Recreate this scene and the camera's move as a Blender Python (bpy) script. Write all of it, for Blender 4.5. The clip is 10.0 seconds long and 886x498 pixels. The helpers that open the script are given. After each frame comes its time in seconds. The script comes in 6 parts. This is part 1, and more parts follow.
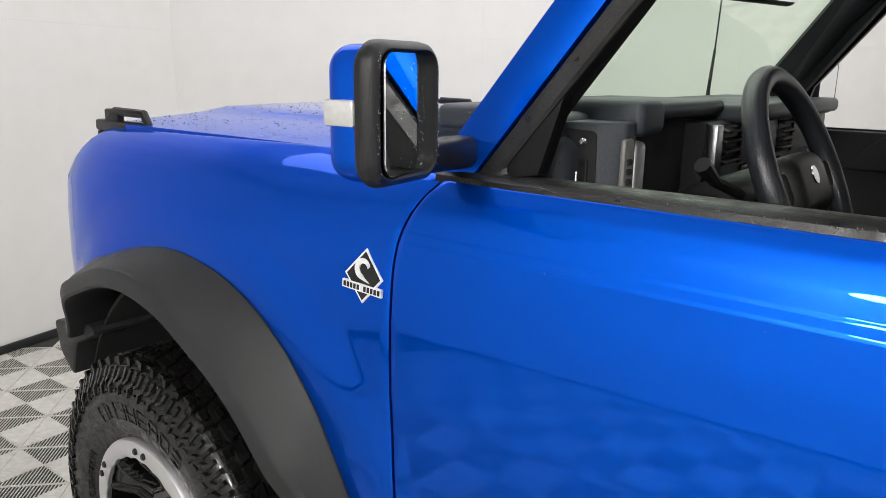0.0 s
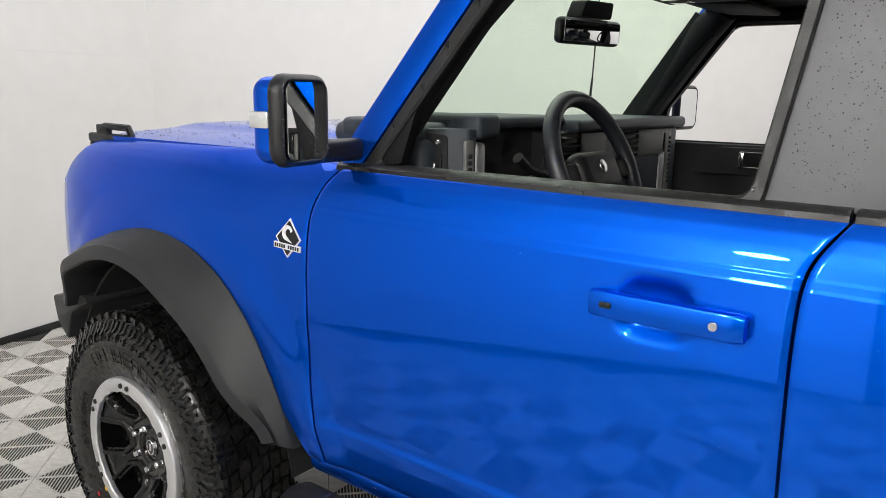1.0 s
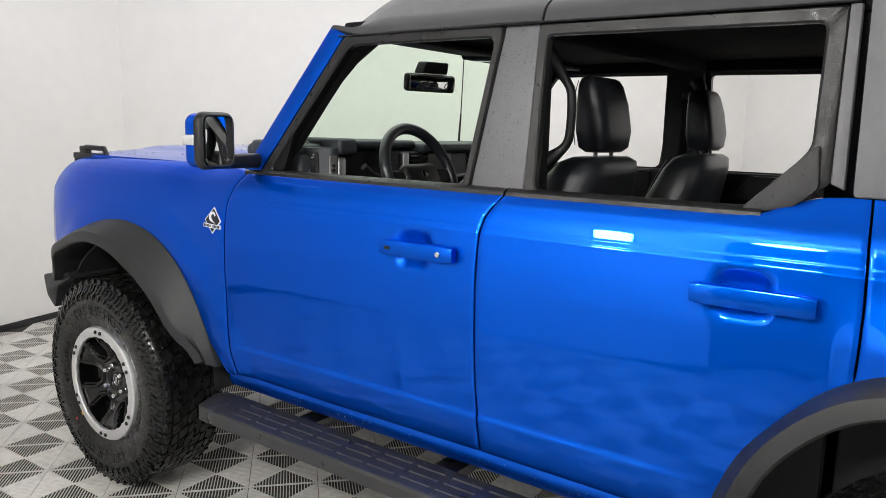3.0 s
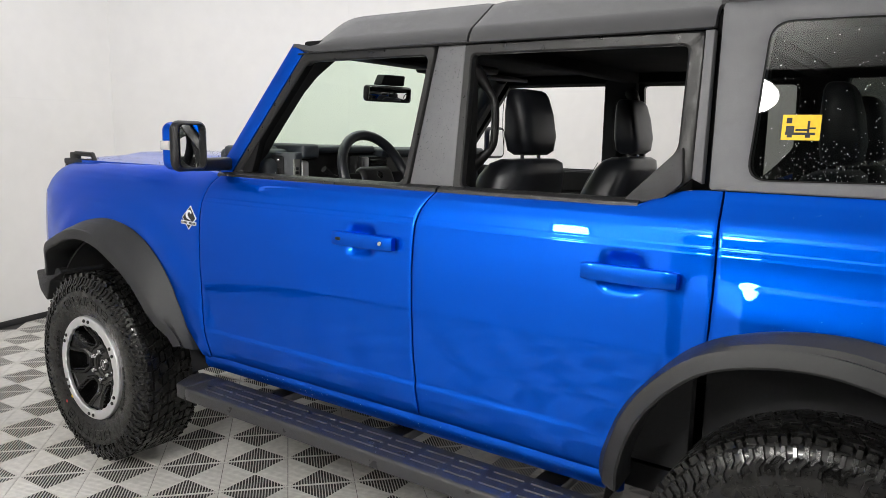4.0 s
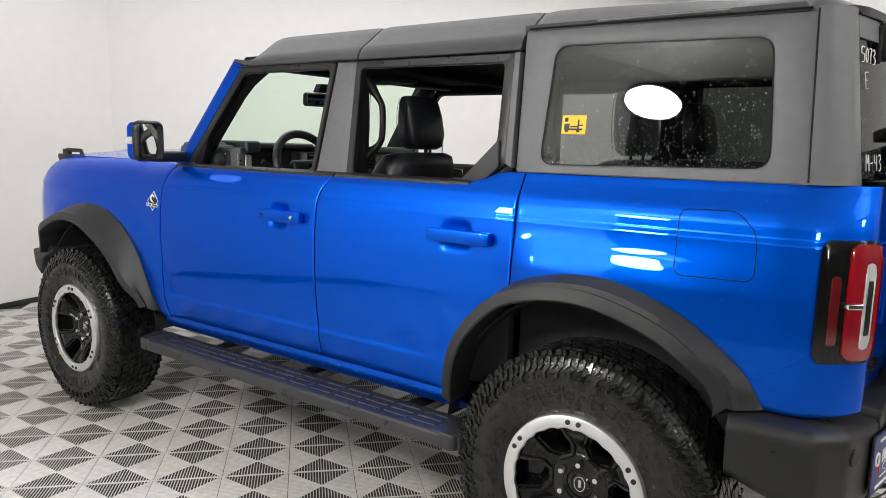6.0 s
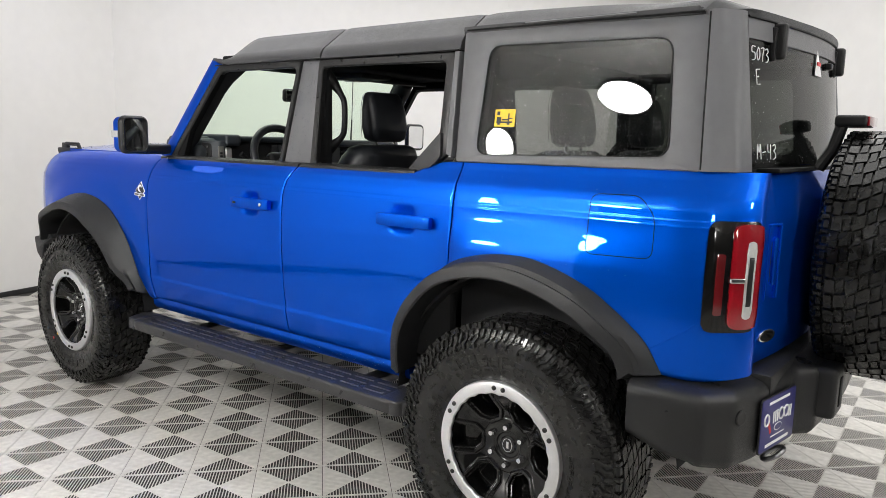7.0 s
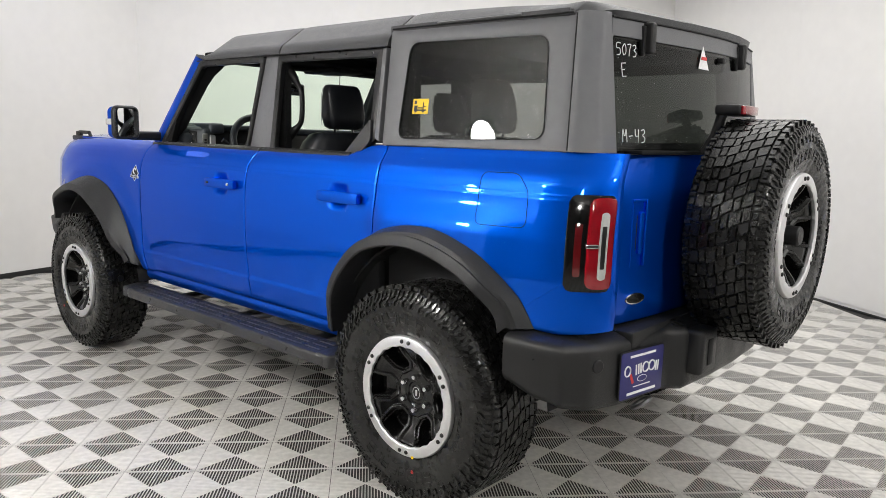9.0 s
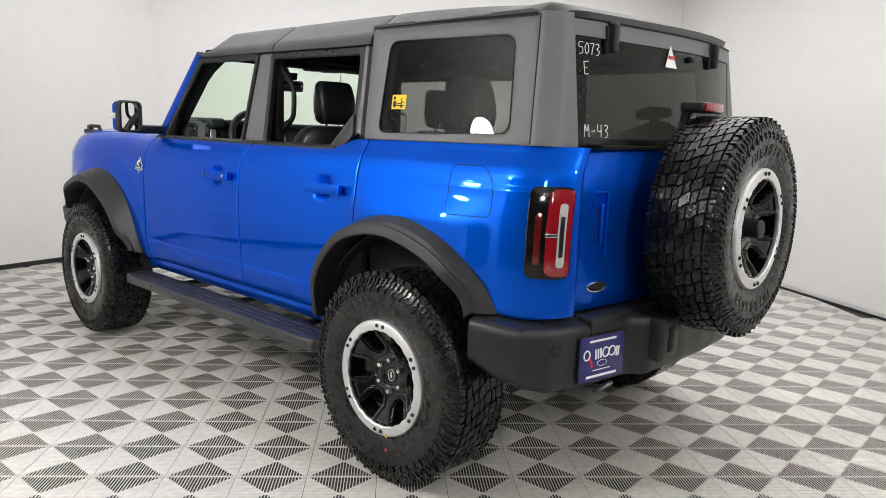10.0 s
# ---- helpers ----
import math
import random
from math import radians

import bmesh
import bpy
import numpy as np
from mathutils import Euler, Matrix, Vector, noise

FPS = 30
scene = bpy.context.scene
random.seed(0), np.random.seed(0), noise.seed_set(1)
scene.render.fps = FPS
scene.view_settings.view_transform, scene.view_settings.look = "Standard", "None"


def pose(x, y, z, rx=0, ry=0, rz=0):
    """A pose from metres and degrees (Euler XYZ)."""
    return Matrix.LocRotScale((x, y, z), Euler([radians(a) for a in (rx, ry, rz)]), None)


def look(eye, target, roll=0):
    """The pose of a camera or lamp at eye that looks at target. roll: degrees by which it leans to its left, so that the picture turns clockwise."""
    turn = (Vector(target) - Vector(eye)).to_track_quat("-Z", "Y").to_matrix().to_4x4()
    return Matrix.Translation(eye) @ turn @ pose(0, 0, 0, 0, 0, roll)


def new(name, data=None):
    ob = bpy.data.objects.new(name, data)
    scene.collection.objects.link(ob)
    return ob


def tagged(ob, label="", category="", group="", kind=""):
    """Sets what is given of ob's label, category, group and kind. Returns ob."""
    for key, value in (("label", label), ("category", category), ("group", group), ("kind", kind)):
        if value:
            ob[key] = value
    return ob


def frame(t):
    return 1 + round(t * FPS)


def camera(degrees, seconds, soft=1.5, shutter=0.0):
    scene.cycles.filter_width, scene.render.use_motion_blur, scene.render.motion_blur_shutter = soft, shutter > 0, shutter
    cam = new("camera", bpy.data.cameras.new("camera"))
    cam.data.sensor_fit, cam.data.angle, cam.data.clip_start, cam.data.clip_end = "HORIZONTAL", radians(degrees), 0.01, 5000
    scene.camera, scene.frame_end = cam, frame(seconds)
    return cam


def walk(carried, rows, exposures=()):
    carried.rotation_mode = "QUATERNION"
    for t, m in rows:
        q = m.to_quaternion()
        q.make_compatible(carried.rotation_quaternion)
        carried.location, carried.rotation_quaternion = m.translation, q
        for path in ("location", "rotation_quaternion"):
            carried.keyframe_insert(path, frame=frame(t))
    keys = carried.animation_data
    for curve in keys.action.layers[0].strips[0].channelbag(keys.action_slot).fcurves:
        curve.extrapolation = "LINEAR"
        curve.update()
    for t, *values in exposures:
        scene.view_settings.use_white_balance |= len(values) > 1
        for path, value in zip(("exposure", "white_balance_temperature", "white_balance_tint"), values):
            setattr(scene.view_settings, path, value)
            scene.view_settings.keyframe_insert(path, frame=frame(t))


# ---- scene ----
cam = camera(62.5, 10.0, soft=0.35)
PATH = [
    (0, (1.462, -1.737, 1.496), (0.233, -0.233, 1.02), 0.8),
    (0.5, (1.715, -1.88, 1.501), (0.506, -0.35, 1.057), 0.8),
    (1, (1.95, -2.034, 1.495), (0.756, -0.484, 1.083), 0.9),
    (1.5, (2.158, -2.17, 1.499), (0.98, -0.599, 1.117), 0.9),
    (2, (2.381, -2.297, 1.498), (1.22, -0.708, 1.141), 0.9),
    (2.5, (2.581, -2.408, 1.492), (1.43, -0.807, 1.153), 0.9),
    (2.7, (2.673, -2.459, 1.501), (1.523, -0.858, 1.163), 1.3),
    (3.8, (3.045, -2.66, 1.487), (1.903, -1.046, 1.182), 1.0),
    (4, (3.114, -2.685, 1.496), (1.975, -1.07, 1.189), 1.1),
    (4.5, (3.296, -2.751, 1.49), (2.154, -1.136, 1.195), 1.1),
    (5, (3.459, -2.828, 1.472), (2.315, -1.213, 1.185), 1.1),
    (5.5, (3.656, -2.884, 1.468), (2.5, -1.278, 1.183), 1.2),
    (6.8, (4.146, -2.933, 1.452), (2.941, -1.364, 1.158), 1.4),
    (7, (4.205, -2.94, 1.454), (2.994, -1.377, 1.156), 1.3),
    (7.5, (4.358, -2.956, 1.437), (3.124, -1.412, 1.137), 1.3),
    (8, (4.52, -2.96, 1.43), (3.262, -1.435, 1.127), 1.4),
    (8.5, (4.667, -2.948, 1.427), (3.386, -1.443, 1.123), 1.5),
    (9, (4.804, -2.914, 1.424), (3.499, -1.43, 1.114), 1.6),
    (9.5, (4.929, -2.894, 1.419), (3.602, -1.431, 1.106), 1.8),
    (10, (5.034, -2.892, 1.414), (3.687, -1.447, 1.098), 2.0),
]
walk(cam, [(t, look(eye, target, roll)) for t, eye, target, roll in PATH])

# ---- world and lights ----
world = bpy.data.worlds.new("room_world")
scene.world = world
world.use_nodes = True
world.node_tree.nodes["Background"].inputs[0].default_value = (0.9, 0.93, 1.0, 1)
world.node_tree.nodes["Background"].inputs[1].default_value = 0.15


# ---- materials ----
def mat(name, col, rough=0.5, metal=0.0, var=0.12, scale=8.0, bump=0.0, bscale=300.0, coat=0.0, spec=0.5, rvar=0.1):
    """A surface with colour and gloss varying at two scales and a fine relief."""
    m = bpy.data.materials.new(name)
    m.use_nodes = True
    nt = m.node_tree
    b = nt.nodes["Principled BSDF"]
    tc = nt.nodes.new("ShaderNodeTexCoord")
    n1, n2 = nt.nodes.new("ShaderNodeTexNoise"), nt.nodes.new("ShaderNodeTexNoise")
    n1.inputs["Scale"].default_value, n1.inputs["Detail"].default_value = scale, 4
    n2.inputs["Scale"].default_value, n2.inputs["Detail"].default_value = scale * 14, 2
    mixn = nt.nodes.new("ShaderNodeMath")
    mixn.operation = "MULTIPLY_ADD"
    mixn.inputs[1].default_value = 0.5
    for n in (n1, n2):
        nt.links.new(tc.outputs["Object"], n.inputs["Vector"])
    half = nt.nodes.new("ShaderNodeMath")
    half.operation = "MULTIPLY"
    half.inputs[1].default_value = 0.5
    nt.links.new(n2.outputs[0], half.inputs[0])
    nt.links.new(n1.outputs[0], mixn.inputs[0])
    nt.links.new(half.outputs[0], mixn.inputs[2])
    ramp = nt.nodes.new("ShaderNodeValToRGB")
    lo, hi = [c * (1 - var) for c in col], [min(1, c * (1 + var)) for c in col]
    ramp.color_ramp.elements[0].position, ramp.color_ramp.elements[1].position = 0.3, 0.7
    ramp.color_ramp.elements[0].color, ramp.color_ramp.elements[1].color = (*lo, 1), (*hi, 1)
    nt.links.new(mixn.outputs[0], ramp.inputs[0])
    nt.links.new(ramp.outputs[0], b.inputs["Base Color"])
    mr = nt.nodes.new("ShaderNodeMapRange")
    mr.inputs["To Min"].default_value, mr.inputs["To Max"].default_value = rough * (1 - rvar), min(1, rough * (1 + rvar))
    mr.inputs["From Min"].default_value, mr.inputs["From Max"].default_value = 0.3, 0.7
    nt.links.new(n1.outputs[0], mr.inputs["Value"])
    nt.links.new(mr.outputs[0], b.inputs["Roughness"])
    b.inputs["Metallic"].default_value = metal
    b.inputs["Specular IOR Level"].default_value = spec
    b.inputs["Coat Weight"].default_value = coat
    b.inputs["Coat Roughness"].default_value = 0.03
    if bump:
        n3, bp = nt.nodes.new("ShaderNodeTexNoise"), nt.nodes.new("ShaderNodeBump")
        n3.inputs["Scale"].default_value, n3.inputs["Detail"].default_value = bscale, 2
        bp.inputs["Strength"].default_value, bp.inputs["Distance"].default_value = bump, 0.002
        nt.links.new(tc.outputs["Object"], n3.inputs["Vector"])
        nt.links.new(n3.outputs[0], bp.inputs["Height"])
        nt.links.new(bp.outputs[0], b.inputs["Normal"])
    return m


def glass(name, tint, base=0.04):
    """A thin pane: tinted see-through with a mirror gloss by its angle."""
    m = bpy.data.materials.new(name)
    m.use_nodes = True
    nt = m.node_tree
    nt.nodes.clear()
    out, mix = nt.nodes.new("ShaderNodeOutputMaterial"), nt.nodes.new("ShaderNodeMixShader")
    tr, gl = nt.nodes.new("ShaderNodeBsdfTransparent"), nt.nodes.new("ShaderNodeBsdfGlossy")
    lw, pw, sc = nt.nodes.new("ShaderNodeLayerWeight"), nt.nodes.new("ShaderNodeMath"), nt.nodes.new("ShaderNodeMath")
    lw.inputs["Blend"].default_value = 0.5
    pw.operation, sc.operation = "POWER", "MULTIPLY_ADD"
    pw.inputs[1].default_value = 5.0
    sc.inputs[1].default_value, sc.inputs[2].default_value = 0.7, base
    nt.links.new(lw.outputs["Facing"], pw.inputs[0])
    nt.links.new(pw.outputs[0], sc.inputs[0])
    tr.inputs[0].default_value = (*tint, 1)
    gl.inputs["Roughness"].default_value = 0.01
    nt.links.new(sc.outputs[0], mix.inputs[0])
    nt.links.new(tr.outputs[0], mix.inputs[1])
    nt.links.new(gl.outputs[0], mix.inputs[2])
    nt.links.new(mix.outputs[0], out.inputs[0])
    return m


def glow(name, col, power):
    m = bpy.data.materials.new(name)
    m.use_nodes = True
    b = m.node_tree.nodes["Principled BSDF"]
    b.inputs["Base Color"].default_value = (0.9, 0.9, 0.9, 1)
    b.inputs["Emission Color"].default_value = (*col, 1)
    b.inputs["Emission Strength"].default_value = power
    return m


WALL = mat("white_wall_paint", (0.76, 0.75, 0.735), 0.5, var=0.03, scale=0.6, bump=0.05, bscale=60)
CEIL = mat("white_ceiling", (0.8, 0.8, 0.79), 0.7, var=0.02, scale=1)
DARK = mat("dark_room_wall", (0.10, 0.10, 0.103), 0.8, var=0.3, scale=1)
BOARD = mat("black_step_plastic", (0.028, 0.028, 0.030), 0.38, var=0.2, scale=14, bump=0.25, bscale=800, spec=0.45, rvar=0.3)
BASE = mat("black_skirting", (0.015, 0.015, 0.016), 0.5)
SUBFLOOR = mat("dark_subfloor", (0.036, 0.034, 0.033), 0.85, scale=3, var=0.3)
TILE = mat("grey_floor_plastic", (0.63, 0.612, 0.577), 0.40, var=0.22, scale=2.2, bump=0.1)
BLUE = mat("blue_metallic_paint", (0.0, 0.098, 0.66), 0.52, metal=1.0, var=0.04, scale=300, coat=1.0, spec=0.3)
BLUE.node_tree.nodes["Principled BSDF"].inputs["Coat IOR"].default_value = 1.17
BLUE.node_tree.nodes["Principled BSDF"].inputs["Specular Tint"].default_value = (0.25, 0.45, 1, 1)
nt = BLUE.node_tree
deep = nt.nodes.new("ShaderNodeBsdfPrincipled")
for key, value in (("Base Color", (0.0, 0.112, 0.71, 1)), ("Metallic", 1.0), ("Roughness", 0.02), ("Specular Tint", (0.25, 0.45, 1, 1)), ("Coat IOR", 1.17), ("Coat Weight", 1.0), ("Coat Roughness", 0.02)):
    deep.inputs[key].default_value = value
lobes = nt.nodes.new("ShaderNodeMixShader")
lobes.inputs[0].default_value = 0.30
nt.links.new(nt.nodes["Principled BSDF"].outputs[0], lobes.inputs[1])
nt.links.new(deep.outputs[0], lobes.inputs[2])
nt.links.new(lobes.outputs[0], nt.nodes["Material Output"].inputs[0])
TOP = mat("grey_moulded_hardtop", (0.138, 0.140, 0.148), 0.40, var=0.08, scale=30, bump=0.25, bscale=900, spec=0.32)
ROOF = mat("dark_grey_roof", (0.062, 0.0625, 0.066), 0.46, var=0.1, scale=25, bump=0.35, bscale=900, spec=0.25)
KICK = mat("dark_grey_corner_trim", (0.036, 0.036, 0.038), 0.42, var=0.2, scale=30, bump=0.35, bscale=700, spec=0.3)
BUMPER = mat("dark_bumper_plastic", (0.0135, 0.0138, 0.0145), 0.36, var=0.15, scale=9, bump=0.3, bscale=1100, spec=0.42, rvar=0.25)
FLARE = mat("dark_grey_plastic", (0.019, 0.0195, 0.021), 0.42, var=0.15, scale=9, bump=0.3, bscale=1100, spec=0.36, rvar=0.2)
PLASTIC = mat("black_plastic", (0.011, 0.011, 0.012), 0.42, var=0.15, scale=20, bump=0.2, bscale=800, spec=0.32)
FRAME = mat("weathered_window_rubber", (0.014, 0.014, 0.0145), 0.42, var=0.3, scale=40, bump=0.3, spec=0.4, rvar=0.4)
SEAL = mat("black_rubber_seal", (0.006, 0.006, 0.0065), 0.5, bump=0.2, spec=0.16)
RUBBER = mat("tyre_rubber", (0.0065, 0.0064, 0.0063), 0.34, var=0.8, scale=42, bump=0.25, bscale=420, rvar=0.85, spec=0.3, coat=0.3)
WETRUBBER = mat("wet_tread_rubber", (0.0068, 0.0068, 0.0068), 0.27, var=0.4, scale=26, bump=0.3, bscale=420, rvar=0.8, spec=0.36, coat=0.22)
GLOSSBLACK = mat("gloss_black_alloy", (0.005, 0.005, 0.005), 0.12, coat=0.3, spec=0.3)
LAMPGREY = mat("grey_lamp_lens", (0.2, 0.19, 0.185), 0.12, coat=1.0)
SILVER = mat("machined_alloy", (0.80, 0.80, 0.81), 0.48, metal=1.0, var=0.05, scale=40)
BOLT = mat("black_bolt", (0.02, 0.02, 0.02), 0.3, metal=0.3)
STEEL = mat("dark_steel", (0.25, 0.25, 0.26), 0.3, metal=1.0)
LINER = mat("black_wheel_liner", (0.012, 0.012, 0.013), 0.8, bump=0.3, bscale=200)
UNDER = mat("black_chassis", (0.012, 0.012, 0.012), 0.7)
LEATHER = mat("black_leather", (0.02, 0.022, 0.027), 0.34, var=0.15, scale=20, bump=0.3, bscale=420)
TRIM = mat("dark_cabin_trim", (0.022, 0.0225, 0.024), 0.75, bump=0.3, bscale=700, spec=0.2)
HEADLINING = mat("black_headlining", (0.014, 0.014, 0.0145), 0.95, bump=0.2, bscale=600, spec=0.05)
DASHBLUE = mat("dark_blue_dash_pad", (0.030, 0.037, 0.047), 0.5, bump=0.3, bscale=600)
SEAM = mat("grey_thread", (0.16, 0.17, 0.18), 0.7)
GREYTRIM = mat("grey_dash_panel", (0.15, 0.15, 0.143), 0.5, bump=0.2, bscale=700)
CHROME = mat("satin_chrome", (0.7, 0.7, 0.71), 0.15, metal=1.0, var=0.03)
REDLENS = mat("red_lamp_lens", (0.25, 0.004, 0.010), 0.08, coat=1.0, var=0.1, scale=60)
DARKRED = mat("dark_red_lamp_lens", (0.10, 0.004, 0.006), 0.1, coat=1.0)
CLEARLENS = mat("clear_lamp_lens", (0.45, 0.45, 0.44), 0.12, coat=1.0)
WHITEMARK = mat("white_mark", (0.8, 0.8, 0.8), 0.6)
YELLOW = mat("yellow_sticker", (0.9, 0.58, 0.0), 0.5)
REDMARK = mat("red_mark", (0.55, 0.02, 0.02), 0.5)
NAVY = mat("navy_plate", (0.018, 0.017, 0.13), 0.35)
MIRROR = mat("mirror_glass", (0.85, 0.86, 0.87), 0.01, metal=1.0, var=0.0, rvar=0)
WINDSHIELD = glass("green_tinted_glass", (0.93, 1.0, 0.925), 0.02)
PRIVACY = glass("dark_privacy_glass", (0.46, 0.475, 0.46), 0.03)
# opaque white: the glint of lit drops is put into the bead colour
GLINT = mat("white_glint_bead", (0.8, 0.82, 0.84), 0.08, var=0.0)
# opaque dark grey: clear drops' dark look against bright gloss is painted in
BEAD = mat("dark_painted_bead", (0.05, 0.05, 0.052), 0.05, var=0.0)
WATER = mat("water_drop", (0.95, 0.97, 1.0), 0.03, var=0.0)
WATER.node_tree.nodes["Principled BSDF"].inputs["Transmission Weight"].default_value = 0.75
WATER.node_tree.nodes["Principled BSDF"].inputs["IOR"].default_value = 1.33
LAMPGLOW = glow("lamp_glow", (1.0, 0.98, 0.94), 132.0)
HALOGLOW = glow("added_uplight_glow", (1.0, 0.98, 0.94), 165.0)
FILLGLOW = glow("ceiling_fill_glow", (1.0, 0.985, 0.96), 1.92)


# ---- building helpers ----
def part(name, bm, material, parent=None, label="", smooth=32):
    me = bpy.data.meshes.new(name)
    bmesh.ops.remove_doubles(bm, verts=bm.verts, dist=1e-5)
    bm.to_mesh(me)
    bm.free()
    return place(name, me, material, parent, label, smooth)


def place(name, me, material, parent=None, label="", smooth=32):
    if material and not me.materials:
        me.materials.append(material)
    me.polygons.foreach_set("use_smooth", [True] * len(me.polygons))
    me.set_sharp_from_angle(angle=radians(smooth))
    ob = new(name, me)
    if parent:
        ob.parent = parent
    if label:
        tagged(ob, label)
    return ob


def raw(verts, faces):
    bm = bmesh.new()
    vs = [bm.verts.new(v) for v in verts]
    for f in faces:
        try:
            bm.faces.new([vs[i] for i in f])
        except ValueError:
            pass
    return bm


def fix(bm):
    bmesh.ops.remove_doubles(bm, verts=bm.verts, dist=1e-5)
    bmesh.ops.recalc_face_normals(bm, faces=bm.faces)
    return bm


def join(*bms):
    out = bmesh.new()
    for b in bms:
        me = bpy.data.meshes.new("tmp")
        b.to_mesh(me)
        b.free()
        out.from_mesh(me)
        bpy.data.meshes.remove(me)
    return out


def rbox(x0, x1, y0, y1, z0, z1, r=0.008, seg=2):
    """A box with rounded edges between two corners."""
    bm = bmesh.new()
    bmesh.ops.create_cube(bm, size=1, matrix=Matrix.Translation(((x0 + x1) / 2, (y0 + y1) / 2, (z0 + z1) / 2)) @ Matrix.Diagonal((x1 - x0, y1 - y0, z1 - z0, 1)))
    if r:
        bmesh.ops.bevel(bm, geom=bm.edges, offset=r, segments=seg, profile=0.5, affect="EDGES", clamp_overlap=True)
    return bm


def turned(bm, m):
    bmesh.ops.transform(bm, matrix=m, verts=bm.verts)
    return bm


def prism(outline, z0, z1, m=None, r=0.0, seg=2):
    """A flat outline (a, b) raised from z0 to z1, edges rounded by r, placed by m."""
    bm = bmesh.new()
    n = len(outline)
    lo = [bm.verts.new((a, b, z0)) for a, b in outline]
    hi = [bm.verts.new((a, b, z1)) for a, b in outline]
    bm.faces.new(lo[::-1])
    bm.faces.new(hi)
    for i in range(n):
        bm.faces.new((lo[i], lo[(i + 1) % n], hi[(i + 1) % n], hi[i]))
    fix(bm)
    if r:
        top = [e for e in bm.edges if all(v in hi for v in e.verts)]
        bmesh.ops.bevel(bm, geom=top, offset=r, segments=seg, profile=0.5, affect="EDGES", clamp_overlap=True)
    return turned(bm, m) if m else bm


def rrect(w, h, r, n=6, skew=0.0):
    """Outline of a rounded rectangle round the origin."""
    pts = []
    for cx, cy, a0 in ((w / 2 - r, h / 2 - r, 0), (-w / 2 + r, h / 2 - r, 90), (-w / 2 + r, -h / 2 + r, 180), (w / 2 - r, -h / 2 + r, 270)):
        for i in range(n + 1):
            a = radians(a0 + 90 * i / n)
            y = cy + r * math.sin(a)
            pts.append((cx + r * math.cos(a) + skew * y, y))
    return pts


def rounded(corners, r, n=5):
    """A polygon with its corners rounded by r."""
    pts, k = [], len(corners)
    for i in range(k):
        p, a, b = Vector(corners[i]), Vector(corners[i - 1]), Vector(corners[(i + 1) % k])
        u, v = (a - p), (b - p)
        d = min(r, u.length * 0.45, v.length * 0.45)
        s, e = p + u.normalized() * d, p + v.normalized() * d
        for j in range(n + 1):
            t = j / n
            pts.append(tuple((1 - t) ** 2 * s + 2 * t * (1 - t) * p + t * t * e))
    return pts


def tube(points, r, seg=10, closed=False, flat=1.0):
    """A round bar along a line of points."""
    pts = [Vector(p) for p in points]
    n = len(pts)
    verts, faces = [], []
    side = None
    for i, p in enumerate(pts):
        a, b = (pts[i - 1], pts[(i + 1) % n]) if closed else (pts[max(i - 1, 0)], pts[min(i + 1, n - 1)])
        d = (b - a).normalized()
        if side is None:
            side = d.orthogonal().normalized()
        side = (side - d * side.dot(d)).normalized()
        up = d.cross(side)
        rr = r[i] if isinstance(r, (list, tuple)) else r
        for k in range(seg):
            t = 2 * math.pi * k / seg
            verts.append(p + side * math.cos(t) * rr + up * math.sin(t) * rr * flat)
    for i in range(n if closed else n - 1):
        for k in range(seg):
            a, b = i * seg, ((i + 1) % n) * seg
            faces.append((a + k, a + (k + 1) % seg, b + (k + 1) % seg, b + k))
    if not closed:
        faces += [tuple(range(seg))[::-1], tuple((n - 1) * seg + k for k in range(seg))]
    return fix(raw(verts, faces))


def smoothline(pts, n=40):
    """Points evenly along a smooth curve through pts (any dimension)."""
    P = [np.array(p, float) for p in pts]
    if len(P) == 2:
        return [tuple(P[0] + (P[1] - P[0]) * i / (n - 1)) for i in range(n)]
    dense = []
    for i in range(len(P) - 1):
        a, b, c, d = P[max(i - 1, 0)], P[i], P[i + 1], P[min(i + 2, len(P) - 1)]
        for k in range(16):
            t = k / 16
            dense.append(0.5 * (2 * b + (c - a) * t + (2 * a - 5 * b + 4 * c - d) * t * t + (3 * b - a - 3 * c + d) * t ** 3))
    dense.append(P[-1])
    D = np.array(dense)
    s = np.concatenate([[0], np.cumsum(np.linalg.norm(np.diff(D, axis=0), axis=1))])
    q = np.linspace(0, s[-1], n)
    return [tuple(v) for v in np.stack([np.interp(q, s, D[:, k]) for k in range(D.shape[1])], 1)]


def lathe(profile, n=64, axis="y", closed=False):
    """A profile of (radius, along) turned round an axis."""
    verts, faces = [], []
    m = len(profile)
    for i in range(n):
        t = 2 * math.pi * i / n
        for r, a in profile:
            c, s = r * math.cos(t), r * math.sin(t)
            verts.append({"y": (c, a, s), "x": (a, c, s), "z": (c, s, a)}[axis])
    for i in range(n):
        for j in range(m if closed else m - 1):
            a, b = i * m, ((i + 1) % n) * m
            faces.append((a + j, a + (j + 1) % m, b + (j + 1) % m, b + j))
    return fix(raw(verts, faces))


